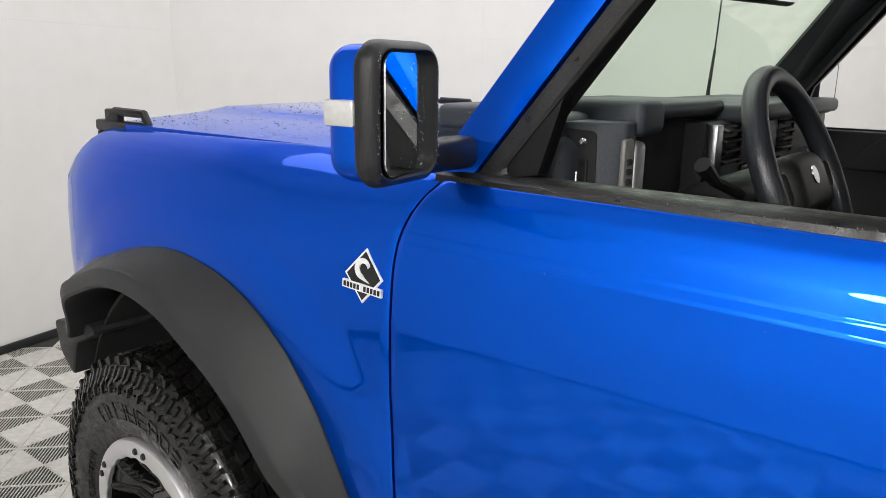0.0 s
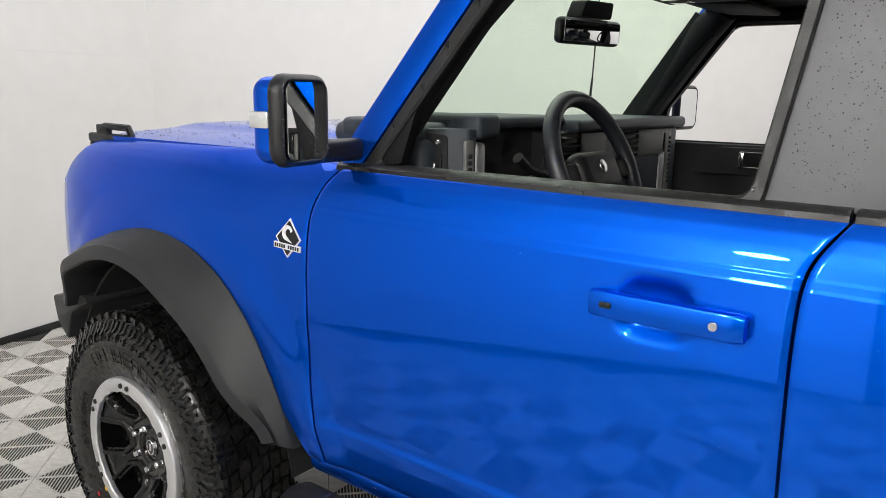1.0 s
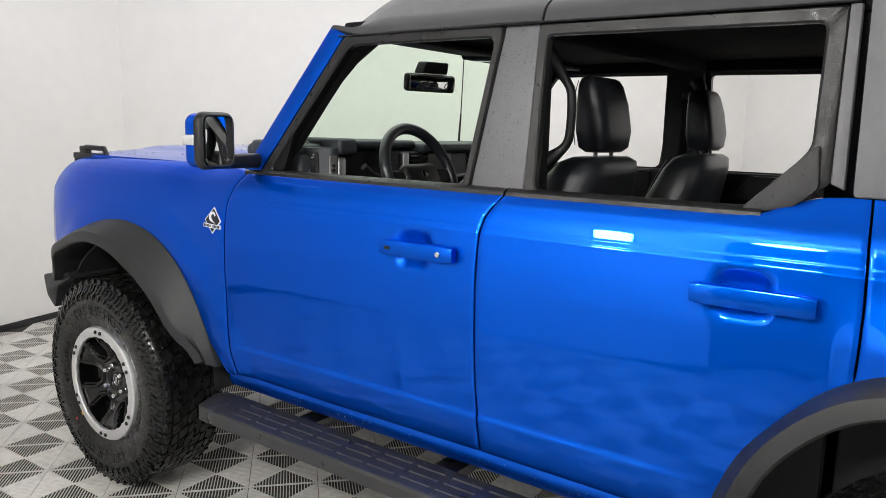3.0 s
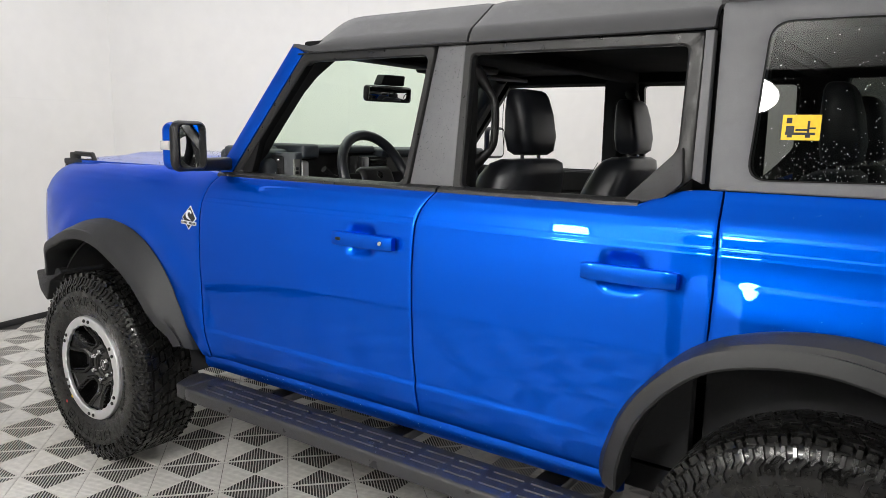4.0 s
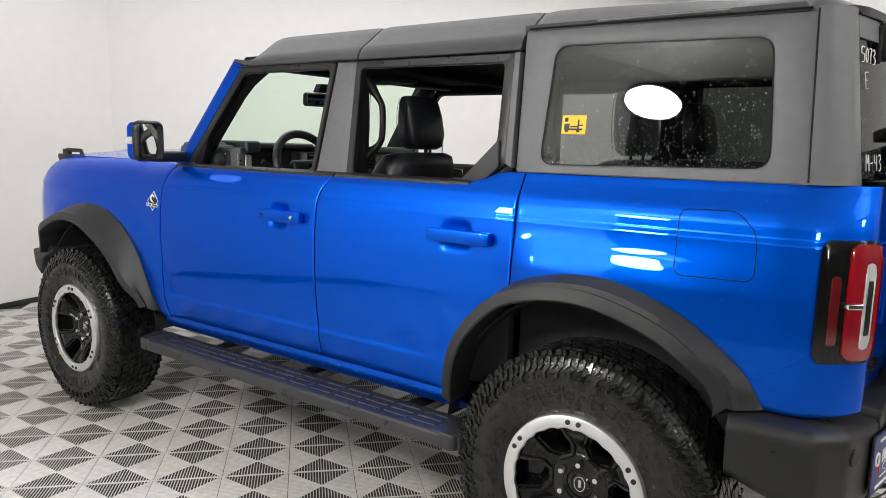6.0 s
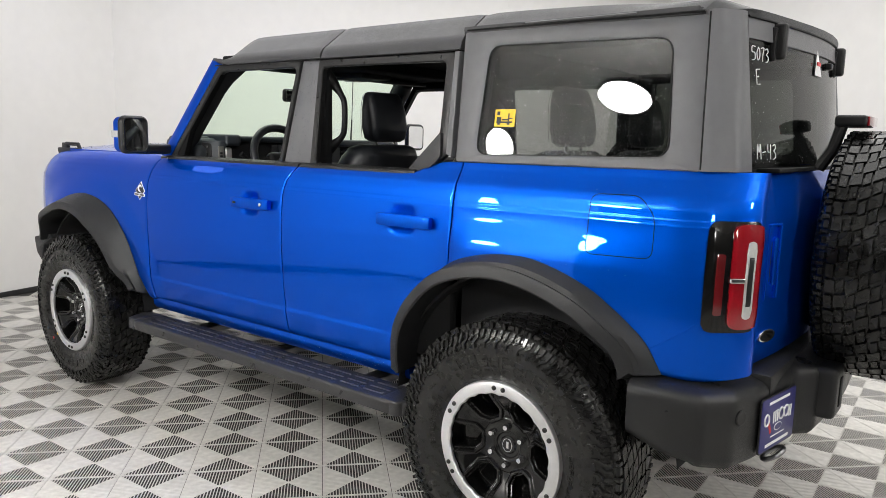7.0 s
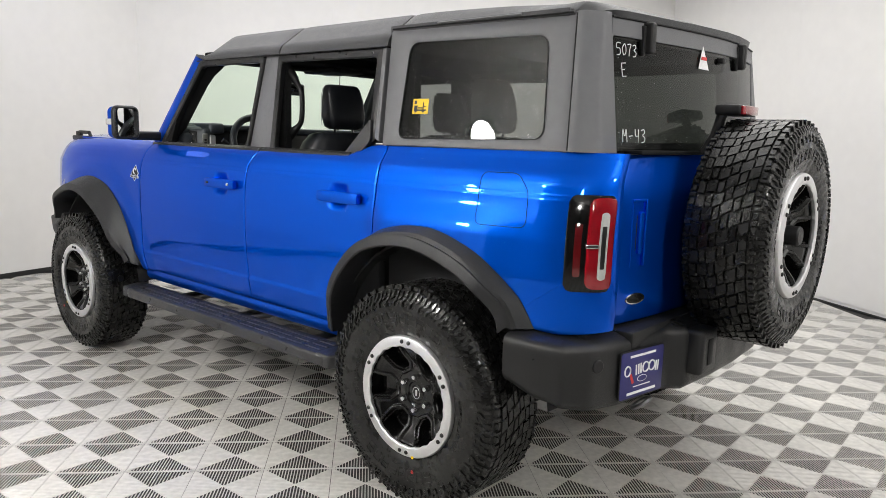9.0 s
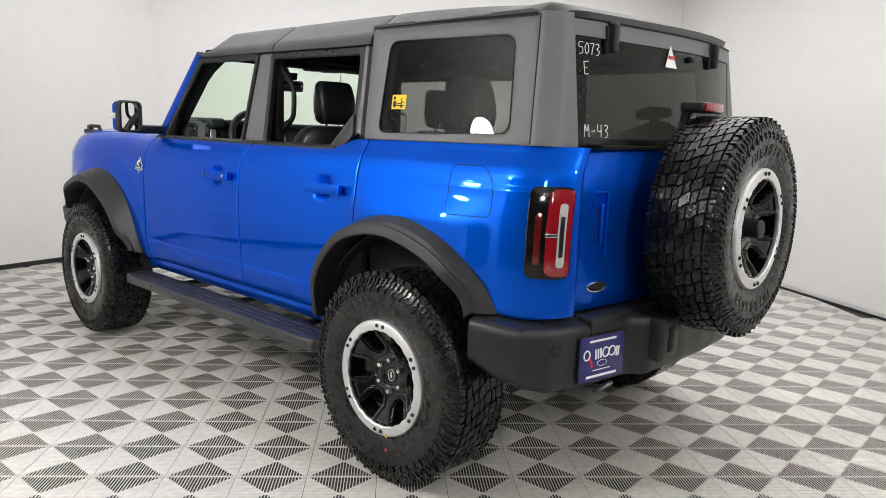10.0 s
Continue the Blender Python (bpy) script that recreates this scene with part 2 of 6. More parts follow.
def shell(P, Q):
    """A closed sheet between two grids of points, front P and back Q."""
    nu, nv = len(P), len(P[0])
    verts = [p for row in P for p in row] + [q for row in Q for q in row]
    o = nu * nv
    faces = []
    for i in range(nu - 1):
        for j in range(nv - 1):
            a, b, c, d = i * nv + j, (i + 1) * nv + j, (i + 1) * nv + j + 1, i * nv + j + 1
            faces += [(a, b, c, d), (o + d, o + c, o + b, o + a)]
    ring = [(i, 0) for i in range(nu)] + [(nu - 1, j) for j in range(1, nv)] + [(i, nv - 1) for i in range(nu - 2, -1, -1)] + [(0, j) for j in range(nv - 2, 0, -1)]
    for k in range(len(ring)):
        a, b = ring[k][0] * nv + ring[k][1], ring[(k + 1) % len(ring)][0] * nv + ring[(k + 1) % len(ring)][1]
        faces.append((b, a, o + a, o + b))
    return fix(raw(verts, faces))


def step(e0, e1, x):
    t = min(1, max(0, (x - e0) / (e1 - e0)))
    return t * t * (3 - 2 * t)


# ---- the room ----
CEILING_Z, SOFFIT_Z = 3.35, 2.86
A, B, C, D = (-2.93, 0.89), (0.77, 5.82), (8.0, 1.17), (8.0, -7.2)
E, F, G = (-2.11, -2.82), (1.5, -4.2), (1.5, -7.2)


def wall(name, p, q, z0, z1, material, label, thick=0.12):
    """A wall whose face runs from p to q; the room lies on its right hand side."""
    p, q = Vector(p), Vector(q)
    d = (q - p).normalized()
    n = Vector((-d.y, d.x))
    out = prism([(p.x, p.y), (q.x, q.y), (q.x + n.x * thick, q.y + n.y * thick), (p.x + n.x * thick, p.y + n.y * thick)], z0, z1)
    ob = part(name, out, material)
    return tagged(ob, label, "wall", kind="structure")


def wall_sheets(p, q, owner, seam=1.715):
    """White sheets in two rows on a wall, with fine open joints."""
    p, q = Vector(p), Vector(q)
    d = (q - p).normalized()
    n = Vector((-d.y, d.x))
    L = (q - p).length
    ang = math.atan2(d.y, d.x)
    k = max(1, round(L / 2.44))
    for i in range(k):
        for z0, z1 in ((0.045, seam - 0.0003), (seam + 0.0003, CEILING_Z)):
            s0, s1 = L * i / k + 0.0002, L * (i + 1) / k - 0.0002
            bm = rbox(s0, s1, -0.006, 0.0, z0, z1, 0.0003, 1)
            turned(bm, Matrix.Translation((p.x, p.y, 0)) @ Matrix.Rotation(ang, 4, "Z"))
            part("wall_sheet", bm, WALL, owner)


def skirting(name, p, q, high=0.045):
    p, q = Vector(p), Vector(q)
    d = (q - p).normalized()
    bm = rbox(0, (q - p).length, -0.02, -0.0065, 0, high, 0.003, 1)
    turned(bm, Matrix.Translation((p.x, p.y, 0)) @ Matrix.Rotation(math.atan2(d.y, d.x), 4, "Z"))
    return tagged(part(name, bm, BASE), "thin black skirting strip along the white wall", "skirting", kind="structure")


for nm, p, q in (("wall_west", E, A), ("wall_north", A, B), ("wall_east", B, C), ("wall_south", F, E)):
    w = wall(nm, p, q, 0, CEILING_Z, WALL, "plain white booth wall of smooth painted sheets")
    wall_sheets(p, q, w)
    skirting("baseboard_" + nm[5:], p, q, 0.022 if nm == "wall_east" else 0.045)
HALL_Z = 4.6
for nm, p, q in (("wall_entry_east", C, D), ("wall_entry_back", D, G), ("wall_entry_side", G, F)):
    wall(nm, p, q, 0, HALL_Z, DARK, "dark plain wall of the space beside the booth")
booth = [A, B, C, (8.0, -4.2), F, E]
hall = [(8.0, -4.2), D, G, F]
room = [A, B, C, D, G, F, E]
tagged(part("ceiling", prism(booth, CEILING_Z, CEILING_Z + 0.1), CEIL), "plain white ceiling of the photo booth", "ceiling", kind="structure")
tagged(part("ceiling_hall", prism(hall, HALL_Z, HALL_Z + 0.1), DARK), "dark high ceiling of the hall beside the booth", "ceiling", kind="structure")
wall("wall_header", (8.0, -4.2), F, CEILING_Z + 0.1, HALL_Z, DARK, "dark wall above the open side of the booth")

# a lower white soffit over the open side
tagged(part("ceiling_soffit", prism([(-2.28, -1.3), (7.94, -1.3), (7.94, -4.15), (1.5, -4.15), (-2.06, -2.8)], SOFFIT_Z, SOFFIT_Z + 0.12), CEIL), "low white soffit over the open side of the booth", "ceiling", kind="structure")

# lamps: an added glowing fill panel under the unseen ceiling, strong round lamps by the open side
fill_area = [(-2.3, 0.8), (0.7, 4.9), (6.9, 1.3), (7.2, -0.9), (-2.2, -0.9)]
cl = part("ceiling_fill", prism(fill_area, CEILING_Z - 0.03, CEILING_Z - 0.004), CEIL)
part("diffuser", prism(fill_area, CEILING_Z - 0.034, CEILING_Z - 0.03), FILLGLOW, cl)
tagged(cl, "wide glowing panel added under the unseen ceiling as fill light", "ceiling light")


def round_lamp(x, y, z, r, aim=(0.05, 0.35, -1.0)):
    m = Matrix.Translation((x, y, z)) @ Vector(aim).to_track_quat("Z", "Y").to_matrix().to_4x4()
    body = part("round_lamp", turned(lathe([(r - 0.014, -0.012), (r - 0.014, 0.010), (r - 0.008, 0.013), (r, 0.010), (r + 0.002, 0.0), (r, -0.012)], 48, "z", True), m), PLASTIC)
    # the back disc is an added uplight that brightens soffit and walls
    for nm, rr, z0, z1, mm in (("diffuser", r - 0.015, -0.002, 0.006, LAMPGLOW), ("added_uplight", r * 0.65, -0.010, -0.004, HALOGLOW)):
        part(nm, turned(prism([(rr * math.cos(2 * math.pi * i / 48), rr * math.sin(2 * math.pi * i / 48)) for i in range(48)], z0, z1), m), mm, body)
    back = m @ Vector((0, 0, -0.012))
    line = [back, (x, -4.36, z + 0.16), (x, -4.36, HALL_Z)] if y < -1.3 else [back, (x, y, z + 0.2), (x, y, CEILING_Z)]
    part("hanger", tube(line, 0.012, 8), UNDER, body)
    return tagged(body, "round bright lamp with black rim hung from the ceiling", "lamp", "round lamps")


round_lamp(2.03, -3.30, 2.42, 0.20)
round_lamp(1.06, -3.32, 2.06, 0.15, (-0.1, 0.9, -0.45))
round_lamp(6.6, -0.6, 2.40, 0.165, (-1.0, -0.1, -0.75))
# unseen lamp, added to brighten the floor beside the car's rear
round_lamp(5.6, -4.0, 2.40, 0.175, (-0.7, 0.8, -0.6))

# ---- the car ----
car = tagged(new("car"), "blue off-road SUV with dark grey hardtop and side windows down", "car")


# side surface: half width by height, for doors and for the front wing
ZD = [0.50, 0.56, 0.60, 0.66, 0.693, 0.705, 0.80, 0.95, 1.08, 1.15, 1.205, 1.219, 1.223, 1.236, 1.240, 1.27, 1.30, 1.325, 1.36, 1.40]
WD = [0.846, 0.857, 0.866, 0.8765, 0.8805, 0.8815, 0.8885, 0.895, 0.893, 0.888, 0.8825, 0.8813, 0.8795, 0.8770, 0.8750, 0.868, 0.855, 0.836, 0.812, 0.80]
ZF = [0.50, 0.70, 0.95, 1.08, 1.165, 1.185, 1.205, 1.24, 1.27, 1.295, 1.315, 1.33, 1.34, 1.36]
WF = [0.87, 0.886, 0.893, 0.889, 0.8825, 0.879, 0.871, 0.855, 0.838, 0.818, 0.795, 0.77, 0.745, 0.70]
POCKETS = ((1.512, 1.148), (2.418, 1.152))


def half_width(x, z):
    wd, wf = np.interp(z, ZD, WD), np.interp(z, ZF, WF)
    k = step(0.35, 0.85, x)
    w = wf * (1 - k) + wd * k
    if 0.62 < x < 2.5:
        # the lower door stands out under a small ledge that dies out before the rear arch
        w += 0.0055 * step(0.707, 0.695, z) * step(0.52, 0.62, z) * step(0.64, 0.76, x) * step(2.40, 2.22, x)
    if x < 0:
        w -= 0.10 * (min(1, -x / 0.76)) ** 3
    if x > 3.43:
        t = min(0.985, (x - 3.43) / 0.235)
        w -= 0.19 * (1 - math.sqrt(1 - t * t))
    if x < 0.85 and z > 0.58:
        w += 0.013 * step(0.815, 0.69, math.hypot(x, z - 0.43)) * step(-0.72, -0.45, x)
    if 2.56 < x < 3.5:
        w += 0.024 * step(1.205, 1.075, z) * step(2.58, 2.74, x) * step(3.48, 3.15, x)
    for px, pz in POCKETS:
        a, b = abs(x - px) / 0.064, abs(z - pz) / 0.055
        d = (a ** 4 + b ** 4) ** 0.25
        if d < 1.15:
            w -= 0.013 * (1 - step(0.55, 1.12, d))
    return w


def coons(bottom, top, left, right, us, vs):
    """Points of a four-sided patch in (x, z) between four lines."""
    def at(line, t):
        s = t * (len(line) - 1)
        i = min(int(s), len(line) - 2)
        f = s - i
        return np.array(line[i]) * (1 - f) + np.array(line[i + 1]) * f
    b0, b1, t0, t1 = (np.array(p) for p in (bottom[0], bottom[-1], top[0], top[-1]))
    return [[(1 - v) * at(bottom, u) + v * at(top, u) + (1 - u) * at(left, v) + u * at(right, v)
             - ((1 - u) * (1 - v) * b0 + u * (1 - v) * b1 + (1 - u) * v * t0 + u * v * t1) for v in vs] for u in us]


def side_panel(name, bottom, top, left, right, nu, nv, material, parent, side, label="", depth=0.03):
    """A curved body panel on one side of the car (side -1: the driver's)."""
    lines = [smoothline(c, 80) for c in (bottom, top, left, right)]
    us = [0, 0.004] + [0.004 + 0.992 * i / nu for i in range(1, nu)] + [0.996, 1]
    vs = sorted(set([0, 0.005] + [0.005 + 0.99 * i / nv for i in range(1, nv)] + [0.995, 1] + ([0.845 + 0.0045 * i for i in range(15)] if "door" in name else [0.58 + 0.0075 * i for i in range(16)] if "quarter" in name else [])))
    grid = coons(*lines, us, vs)
    if "door" in name or "quarter" in name:
        # rows run level through the shoulder creases
        knots = [1.175, 1.19, 1.205, 1.212, 1.2175, 1.219, 1.223, 1.2245, 1.229, 1.2345, 1.236, 1.240, 1.2415, 1.248, 1.258, 1.27]
        fine = coons(*lines, us, np.linspace(0, 1, 240))
        grid = []
        for col in fine:
            xs, zs = np.array([q[0] for q in col]), np.maximum.accumulate(np.array([q[1] for q in col]) + np.arange(240) * 1e-9)
            lo = [zs[0] + (1.165 - zs[0]) * j / nv for j in range(nv + 1)]
            hi = [1.28 + (zs[-1] - 1.28) * j / 10 for j in range(11)]
            lo[1], hi[-2] = zs[0] + 0.003, zs[-1] - 0.003
            grid.append([(np.interp(z, zs, xs), z) for z in lo + knots + hi])
        vs = list(range(len(grid[0])))
    P, Q = [], []
    for i, row in enumerate(grid):
        rp, rq = [], []
        for j, (x, z) in enumerate(row):
            w = half_width(x, z)
            edge = 0.0018 if i in (0, len(us) - 1) or j in (0, len(vs) - 1) else 0.0
            rp.append((x, side * (w - edge), z))
            rq.append((x, side * (w - depth), z))
        P.append(rp)
        Q.append(rq)
    return part(name, shell(P, Q), material, parent, label, smooth=40)


SEAM_A = [(0.703, 0.59), (0.678, 0.69), (0.666, 0.836), (0.660, 1.03), (0.660, 1.17), (0.668, 1.238), (0.690, 1.286), (0.722, 1.325)]
SEAM_B = [(1.752, 0.592), (1.746, 0.70), (1.739, 0.80), (1.735, 0.97), (1.732, 1.13), (1.735, 1.22), (1.748, 1.268), (1.783, 1.322)]
SEAM_C = [(2.395, 0.585), (2.448, 0.74), (2.54, 0.87), (2.640, 0.965), (2.653, 1.04), (2.652, 1.2), (2.640, 1.372)]
GAP = 0.0055


def shifted(line, d):
    return [(x + d, z) for x, z in line]


bodies = {}
for side in (-1, 1):
    arch_f = [(-0.73, 0.72), (-0.60, 0.80), (-0.45, 0.92), (-0.25, 1.01), (0.0, 1.045), (0.24, 1.0), (0.42, 0.87), (0.56, 0.70), (0.65, 0.58), (0.697, 0.59)]
    bodies["fender", side] = side_panel("front_fender", arch_f, [(-0.70, 1.235), (-0.60, 1.308), (-0.48, 1.33), (0.0, 1.338), (0.5, 1.342), (0.716, 1.325)],
               [(-0.73, 0.72), (-0.755, 0.90), (-0.75, 1.08), (-0.73, 1.18), (-0.70, 1.235)], shifted(SEAM_A, -GAP), 90, 44, BLUE, car, side)
    bodies["fdoor", side] = side_panel("front_door", [(0.703, 0.59), (1.1, 0.588), (1.752 - GAP, 0.592)], [(0.722, 1.325), (1.3, 1.322), (1.783 - GAP, 1.322)],
               SEAM_A, shifted(SEAM_B, -GAP), 110, 84, BLUE, car, side)
    bodies["rdoor", side] = side_panel("rear_door", [(1.752, 0.592), (2.1, 0.59), (2.395 - GAP, 0.585)],
               [(1.783, 1.322), (2.2, 1.322), (2.40, 1.325), (2.47, 1.345), (2.53, 1.366), (2.58, 1.372), (2.640 - GAP, 1.372)], SEAM_B, shifted(SEAM_C, -GAP), 100, 84, BLUE, car, side)
    bodies["quarter", side] = side_panel("rear_quarter", [(2.640, 0.965), (2.75, 1.022), (2.89, 1.04), (3.02, 1.022), (3.17, 0.965), (3.30, 0.875), (3.40, 0.79), (3.50, 0.772), (3.58, 0.775), (3.655, 0.785)],
               [(2.640, 1.372), (3.1, 1.374), (3.5, 1.377), (3.655, 1.377)], [(2.640, 0.965), (2.653, 1.04), (2.652, 1.2), (2.640, 1.372)], [(3.655, 0.785), (3.66, 1.0), (3.657, 1.2), (3.645, 1.377)], 120, 60, BLUE, car, side)
    # rocker below the doors
    prof = [(0.832, 0.575), (0.838, 0.56), (0.836, 0.535), (0.822, 0.515), (0.78, 0.505), (0.78, 0.575)]
    rows = [[(x, side * w, z) for w, z in prof] for x in np.linspace(0.60, 2.42, 24)]
    vs = [v for r in rows for v in r]
    k = len(prof)
    fs = [(i * k + j, i * k + (j + 1) % k, (i + 1) * k + (j + 1) % k, (i + 1) * k + j) for i in range(23) for j in range(k)] + [tuple(range(k)), tuple(range(23 * k, 24 * k))]
    part("rocker", fix(raw(vs, fs)), BLUE, car)


# flares
def flare(name, outer, lip, side):
    """A wheel-arch flare from the body out to its lip."""
    N = 70
    o, l = smoothline(outer, N), smoothline(lip, N)
    rows = []
    for i in range(N):
        (ox, oz), (lx, lz) = o[i], l[i]
        e = min(i, N - 1 - i) / (N - 1)
        out = 0.985 - 0.045 * (1 - step(0.0, 0.16, e))
        w0 = half_width(ox, oz) if ox < 3.43 else 0.885
        mx, mz = lx * 0.72 + ox * 0.28, lz * 0.72 + oz * 0.28
        d = Vector((lx - (ox * 0 + (0.0 if ox < 1.5 else 2.949)), lz - 0.43))
        d.normalize()
        sec = [(ox, w0 - 0.03, oz), (ox, w0 + 0.004, oz), (ox * 0.9 + lx * 0.1, w0 + 0.014, oz * 0.9 + lz * 0.1), (ox * 0.5 + lx * 0.5, (w0 + out) / 2 + 0.012, oz * 0.5 + lz * 0.5 + 0.003),
               (mx, out - 0.014, mz), (lx + d.x * 0.016, out - 0.005, lz + d.y * 0.016), (lx + d.x * 0.006, out, lz + d.y * 0.006), (lx - d.x * 0.022, out + 0.006, lz - d.y * 0.022), (lx - d.x * 0.028, out + 0.002, lz - d.y * 0.028),
               (lx - d.x * 0.030, out - 0.012, lz - d.y * 0.030), (lx - d.x * 0.020, w0 - 0.05, lz - d.y * 0.020)]
        rows.append([(x, side * w, z) for x, w, z in sec])
    k = len(rows[0])
    vs = [v for r in rows for v in r]
    fs = [(i * k + j, i * k + (j + 1) % k, (i + 1) * k + (j + 1) % k, (i + 1) * k + j) for i in range(N - 1) for j in range(k)] + [tuple(range(k)), tuple(range((N - 1) * k, N * k))]
    return part(name, fix(raw(vs, fs)), FLARE, car, "matt dark grey wheel arch flare", smooth=28)


for side in (-1, 1):
    inner = [(-0.475, 0.785), (-0.445, 0.845), (-0.385, 0.915), (-0.27, 0.967), (-0.17, 0.998), (-0.06, 1.004), (0.06, 0.980), (0.16, 0.935), (0.25, 0.888), (0.32, 0.838), (0.386, 0.776), (0.43, 0.725), (0.457, 0.690), (0.50, 0.652), (0.53, 0.612)]
    lip = [(x * (1 + 0.028 / math.hypot(x, z - 0.43)), z + (z - 0.43) * 0.028 / math.hypot(x, z - 0.43)) for x, z in inner]
    flare("fender_flare", [(-0.600, 0.79), (-0.572, 0.872), (-0.505, 0.950), (-0.40, 1.006), (-0.28, 1.044), (-0.19, 1.072), (-0.07, 1.096), (0.04, 1.101), (0.16, 1.084), (0.25, 1.055), (0.33, 1.013), (0.41, 0.950), (0.475, 0.870), (0.52, 0.790), (0.56, 0.710), (0.592, 0.63), (0.602, 0.60)], lip, side)
    flare("fender_flare", [(2.376, 0.585), (2.386, 0.654), (2.447, 0.802), (2.561, 0.943), (2.638, 1.006), (2.722, 1.046), (2.829, 1.072), (2.947, 1.080), (3.028, 1.071), (3.121, 1.045), (3.211, 1.008), (3.284, 0.960), (3.341, 0.915), (3.395, 0.862), (3.445, 0.777)],
          [(2.428, 0.585), (2.436, 0.660), (2.490, 0.805), (2.556, 0.898), (2.640, 0.970), (2.731, 1.007), (2.835, 1.026), (2.934, 1.028), (3.028, 1.012), (3.118, 0.985), (3.204, 0.948), (3.274, 0.900), (3.325, 0.850), (3.345, 0.805), (3.350, 0.765)], side)
    # wheel liners
    for cx in (0.0, 2.949):
        rows = []
        for i in range(25):
            a = radians(6 + 168 * i / 24)
            rows.append([(cx + 0.56 * math.cos(a), side * y, 0.43 + 0.585 * math.sin(a)) for y in (0.87, 0.70, 0.50)])
        Q = [[(x * 1.0, y, z + 0.012) for x, y, z in r] for r in rows]
        part("wheel_liner", shell(rows, Q), LINER, car)
        part("inner_wheel_wall", rbox(cx - 0.5, cx + 0.5, side * 0.5 - 0.01, side * 0.5 + 0.01, 0.4, 1.01, 0.0), LINER, car)

# bonnet
rows, back = [], []
for i in range(41):
    x = -0.70 + 1.28 * i / 40
    r, q = [], []
    for j in range(33):
        t = -1 + 2 * j / 32
        w = 0.735 if x > -0.4 else 0.735 - 0.05 * ((-0.4 - x) / 0.3) ** 2
        zed = 1.342 + 0.028 * (1 - abs(t) ** 3) + 0.012 * step(0.55, 0.72, 1 - abs(t) + 0.2) - 0.05 * step(-0.5, -0.72, x) ** 2
        r.append((x, t * w, zed))
        q.append((x, t * w, zed - 0.03))
    rows.append(r)
    back.append(q)
part("bonnet", shell(rows, back), BLUE, car, "blue metallic bonnet beaded with water drops")
part("cowl", rbox(0.56, 0.80, -0.72, 0.72, 1.29, 1.352, 0.01), PLASTIC, car, "black plastic cowl below the windscreen")
# nose, plain and dark behind the wings
part("grille", rbox(-0.775, -0.69, -0.72, 0.72, 0.86, 1.25, 0.03, 3), PLASTIC, car, "dark front grille panel")
part("front_bumper", join(rbox(-0.86, -0.66, -0.70, 0.70, 0.60, 0.86, 0.03, 3), *[prism(rounded([(-0.66, 0.785), (-0.43, 0.822), (-0.41, 0.80), (-0.53, 0.745), (-0.565, 0.635), (-0.635, 0.69)], 0.02, 3), 0.68, 0.905, Matrix(((1, 0, 0, 0), (0, 0, sd, 0), (0, 1, 0, 0), (0, 0, 0, 1))), r=0.012) for sd in (-1, 1)]), FLARE, car, "dark plastic front bumper with wrapped ends")
for side in (-1, 1):
    # bonnet-corner tie hooks
    bars = [tube([(-0.655, side * 0.715, 1.305), (-0.60, side * 0.715, 1.345), (-0.565, side * 0.715, 1.372), (-0.41, side * 0.715, 1.370), (-0.392, side * 0.715, 1.34)], 0.012, 8),
            rbox(-0.66, -0.38, side * 0.715 - 0.016, side * 0.715 + 0.016, 1.315, 1.347, 0.008), rbox(-0.61, -0.535, side * 0.715 - 0.011, side * 0.715 + 0.011, 1.33, 1.378, 0.006)]
    part("tie_hook", join(*bars), PLASTIC, car, "black tie-down hook on the bonnet edge")

# ---- greenhouse ----
def g_half(z):
    return 0.80 - 0.126 * (z - 1.36)


def g_plate(name, pts, off, th, material, parent, side, label="", r=0.003):
    """A flat trim piece on the leaning glass plane of one side."""
    out = [(x, side * (g_half(z) + off), z) for x, z in pts]
    inn = [(x, side * (g_half(z) + off - th), z) for x, z in pts]
    n = len(pts)
    bm = fix(raw(out + inn, [tuple(range(n)), tuple(range(2 * n - 1, n - 1, -1))] + [(i, (i + 1) % n, n + (i + 1) % n, n + i) for i in range(n)]))
    if r:
        bm.verts.ensure_lookup_table()
        e = [e for e in bm.edges if all(abs(abs(v.co.y) - g_half(v.co.z) - off) < 1e-4 for v in e.verts)]
        bmesh.ops.bevel(bm, geom=e, offset=r, segments=2, profile=0.5, affect="EDGES", clamp_overlap=True)
    return part(name, bm, material, parent, label)


def g_frame(name, outer, inner, off, th, material, parent, side, label=""):
    """A frame between two outlines with equal numbers of points."""
    n = len(outer)
    loops = [[(x, side * (g_half(z) + o), z) for x, z in pts] for pts, o in ((outer, off - 0.004), (outer_in(outer, inner, 0.12), off), (outer_in(outer, inner, 0.85), off), (inner, off - 0.005), (inner, off - th), (outer, off - th))]
    vs = [v for l in loops for v in l]
    k = len(loops)
    fs = [(a * n + i, a * n + (i + 1) % n, ((a + 1) % k) * n + (i + 1) % n, ((a + 1) % k) * n + i) for a in range(k) for i in range(n)]
    return part(name, fix(raw(vs, fs)), material, parent, label)


def outer_in(o, i, t):
    return [(a * (1 - t) + c * t, b * (1 - t) + d * t) for (a, b), (c, d) in zip(o, i)]


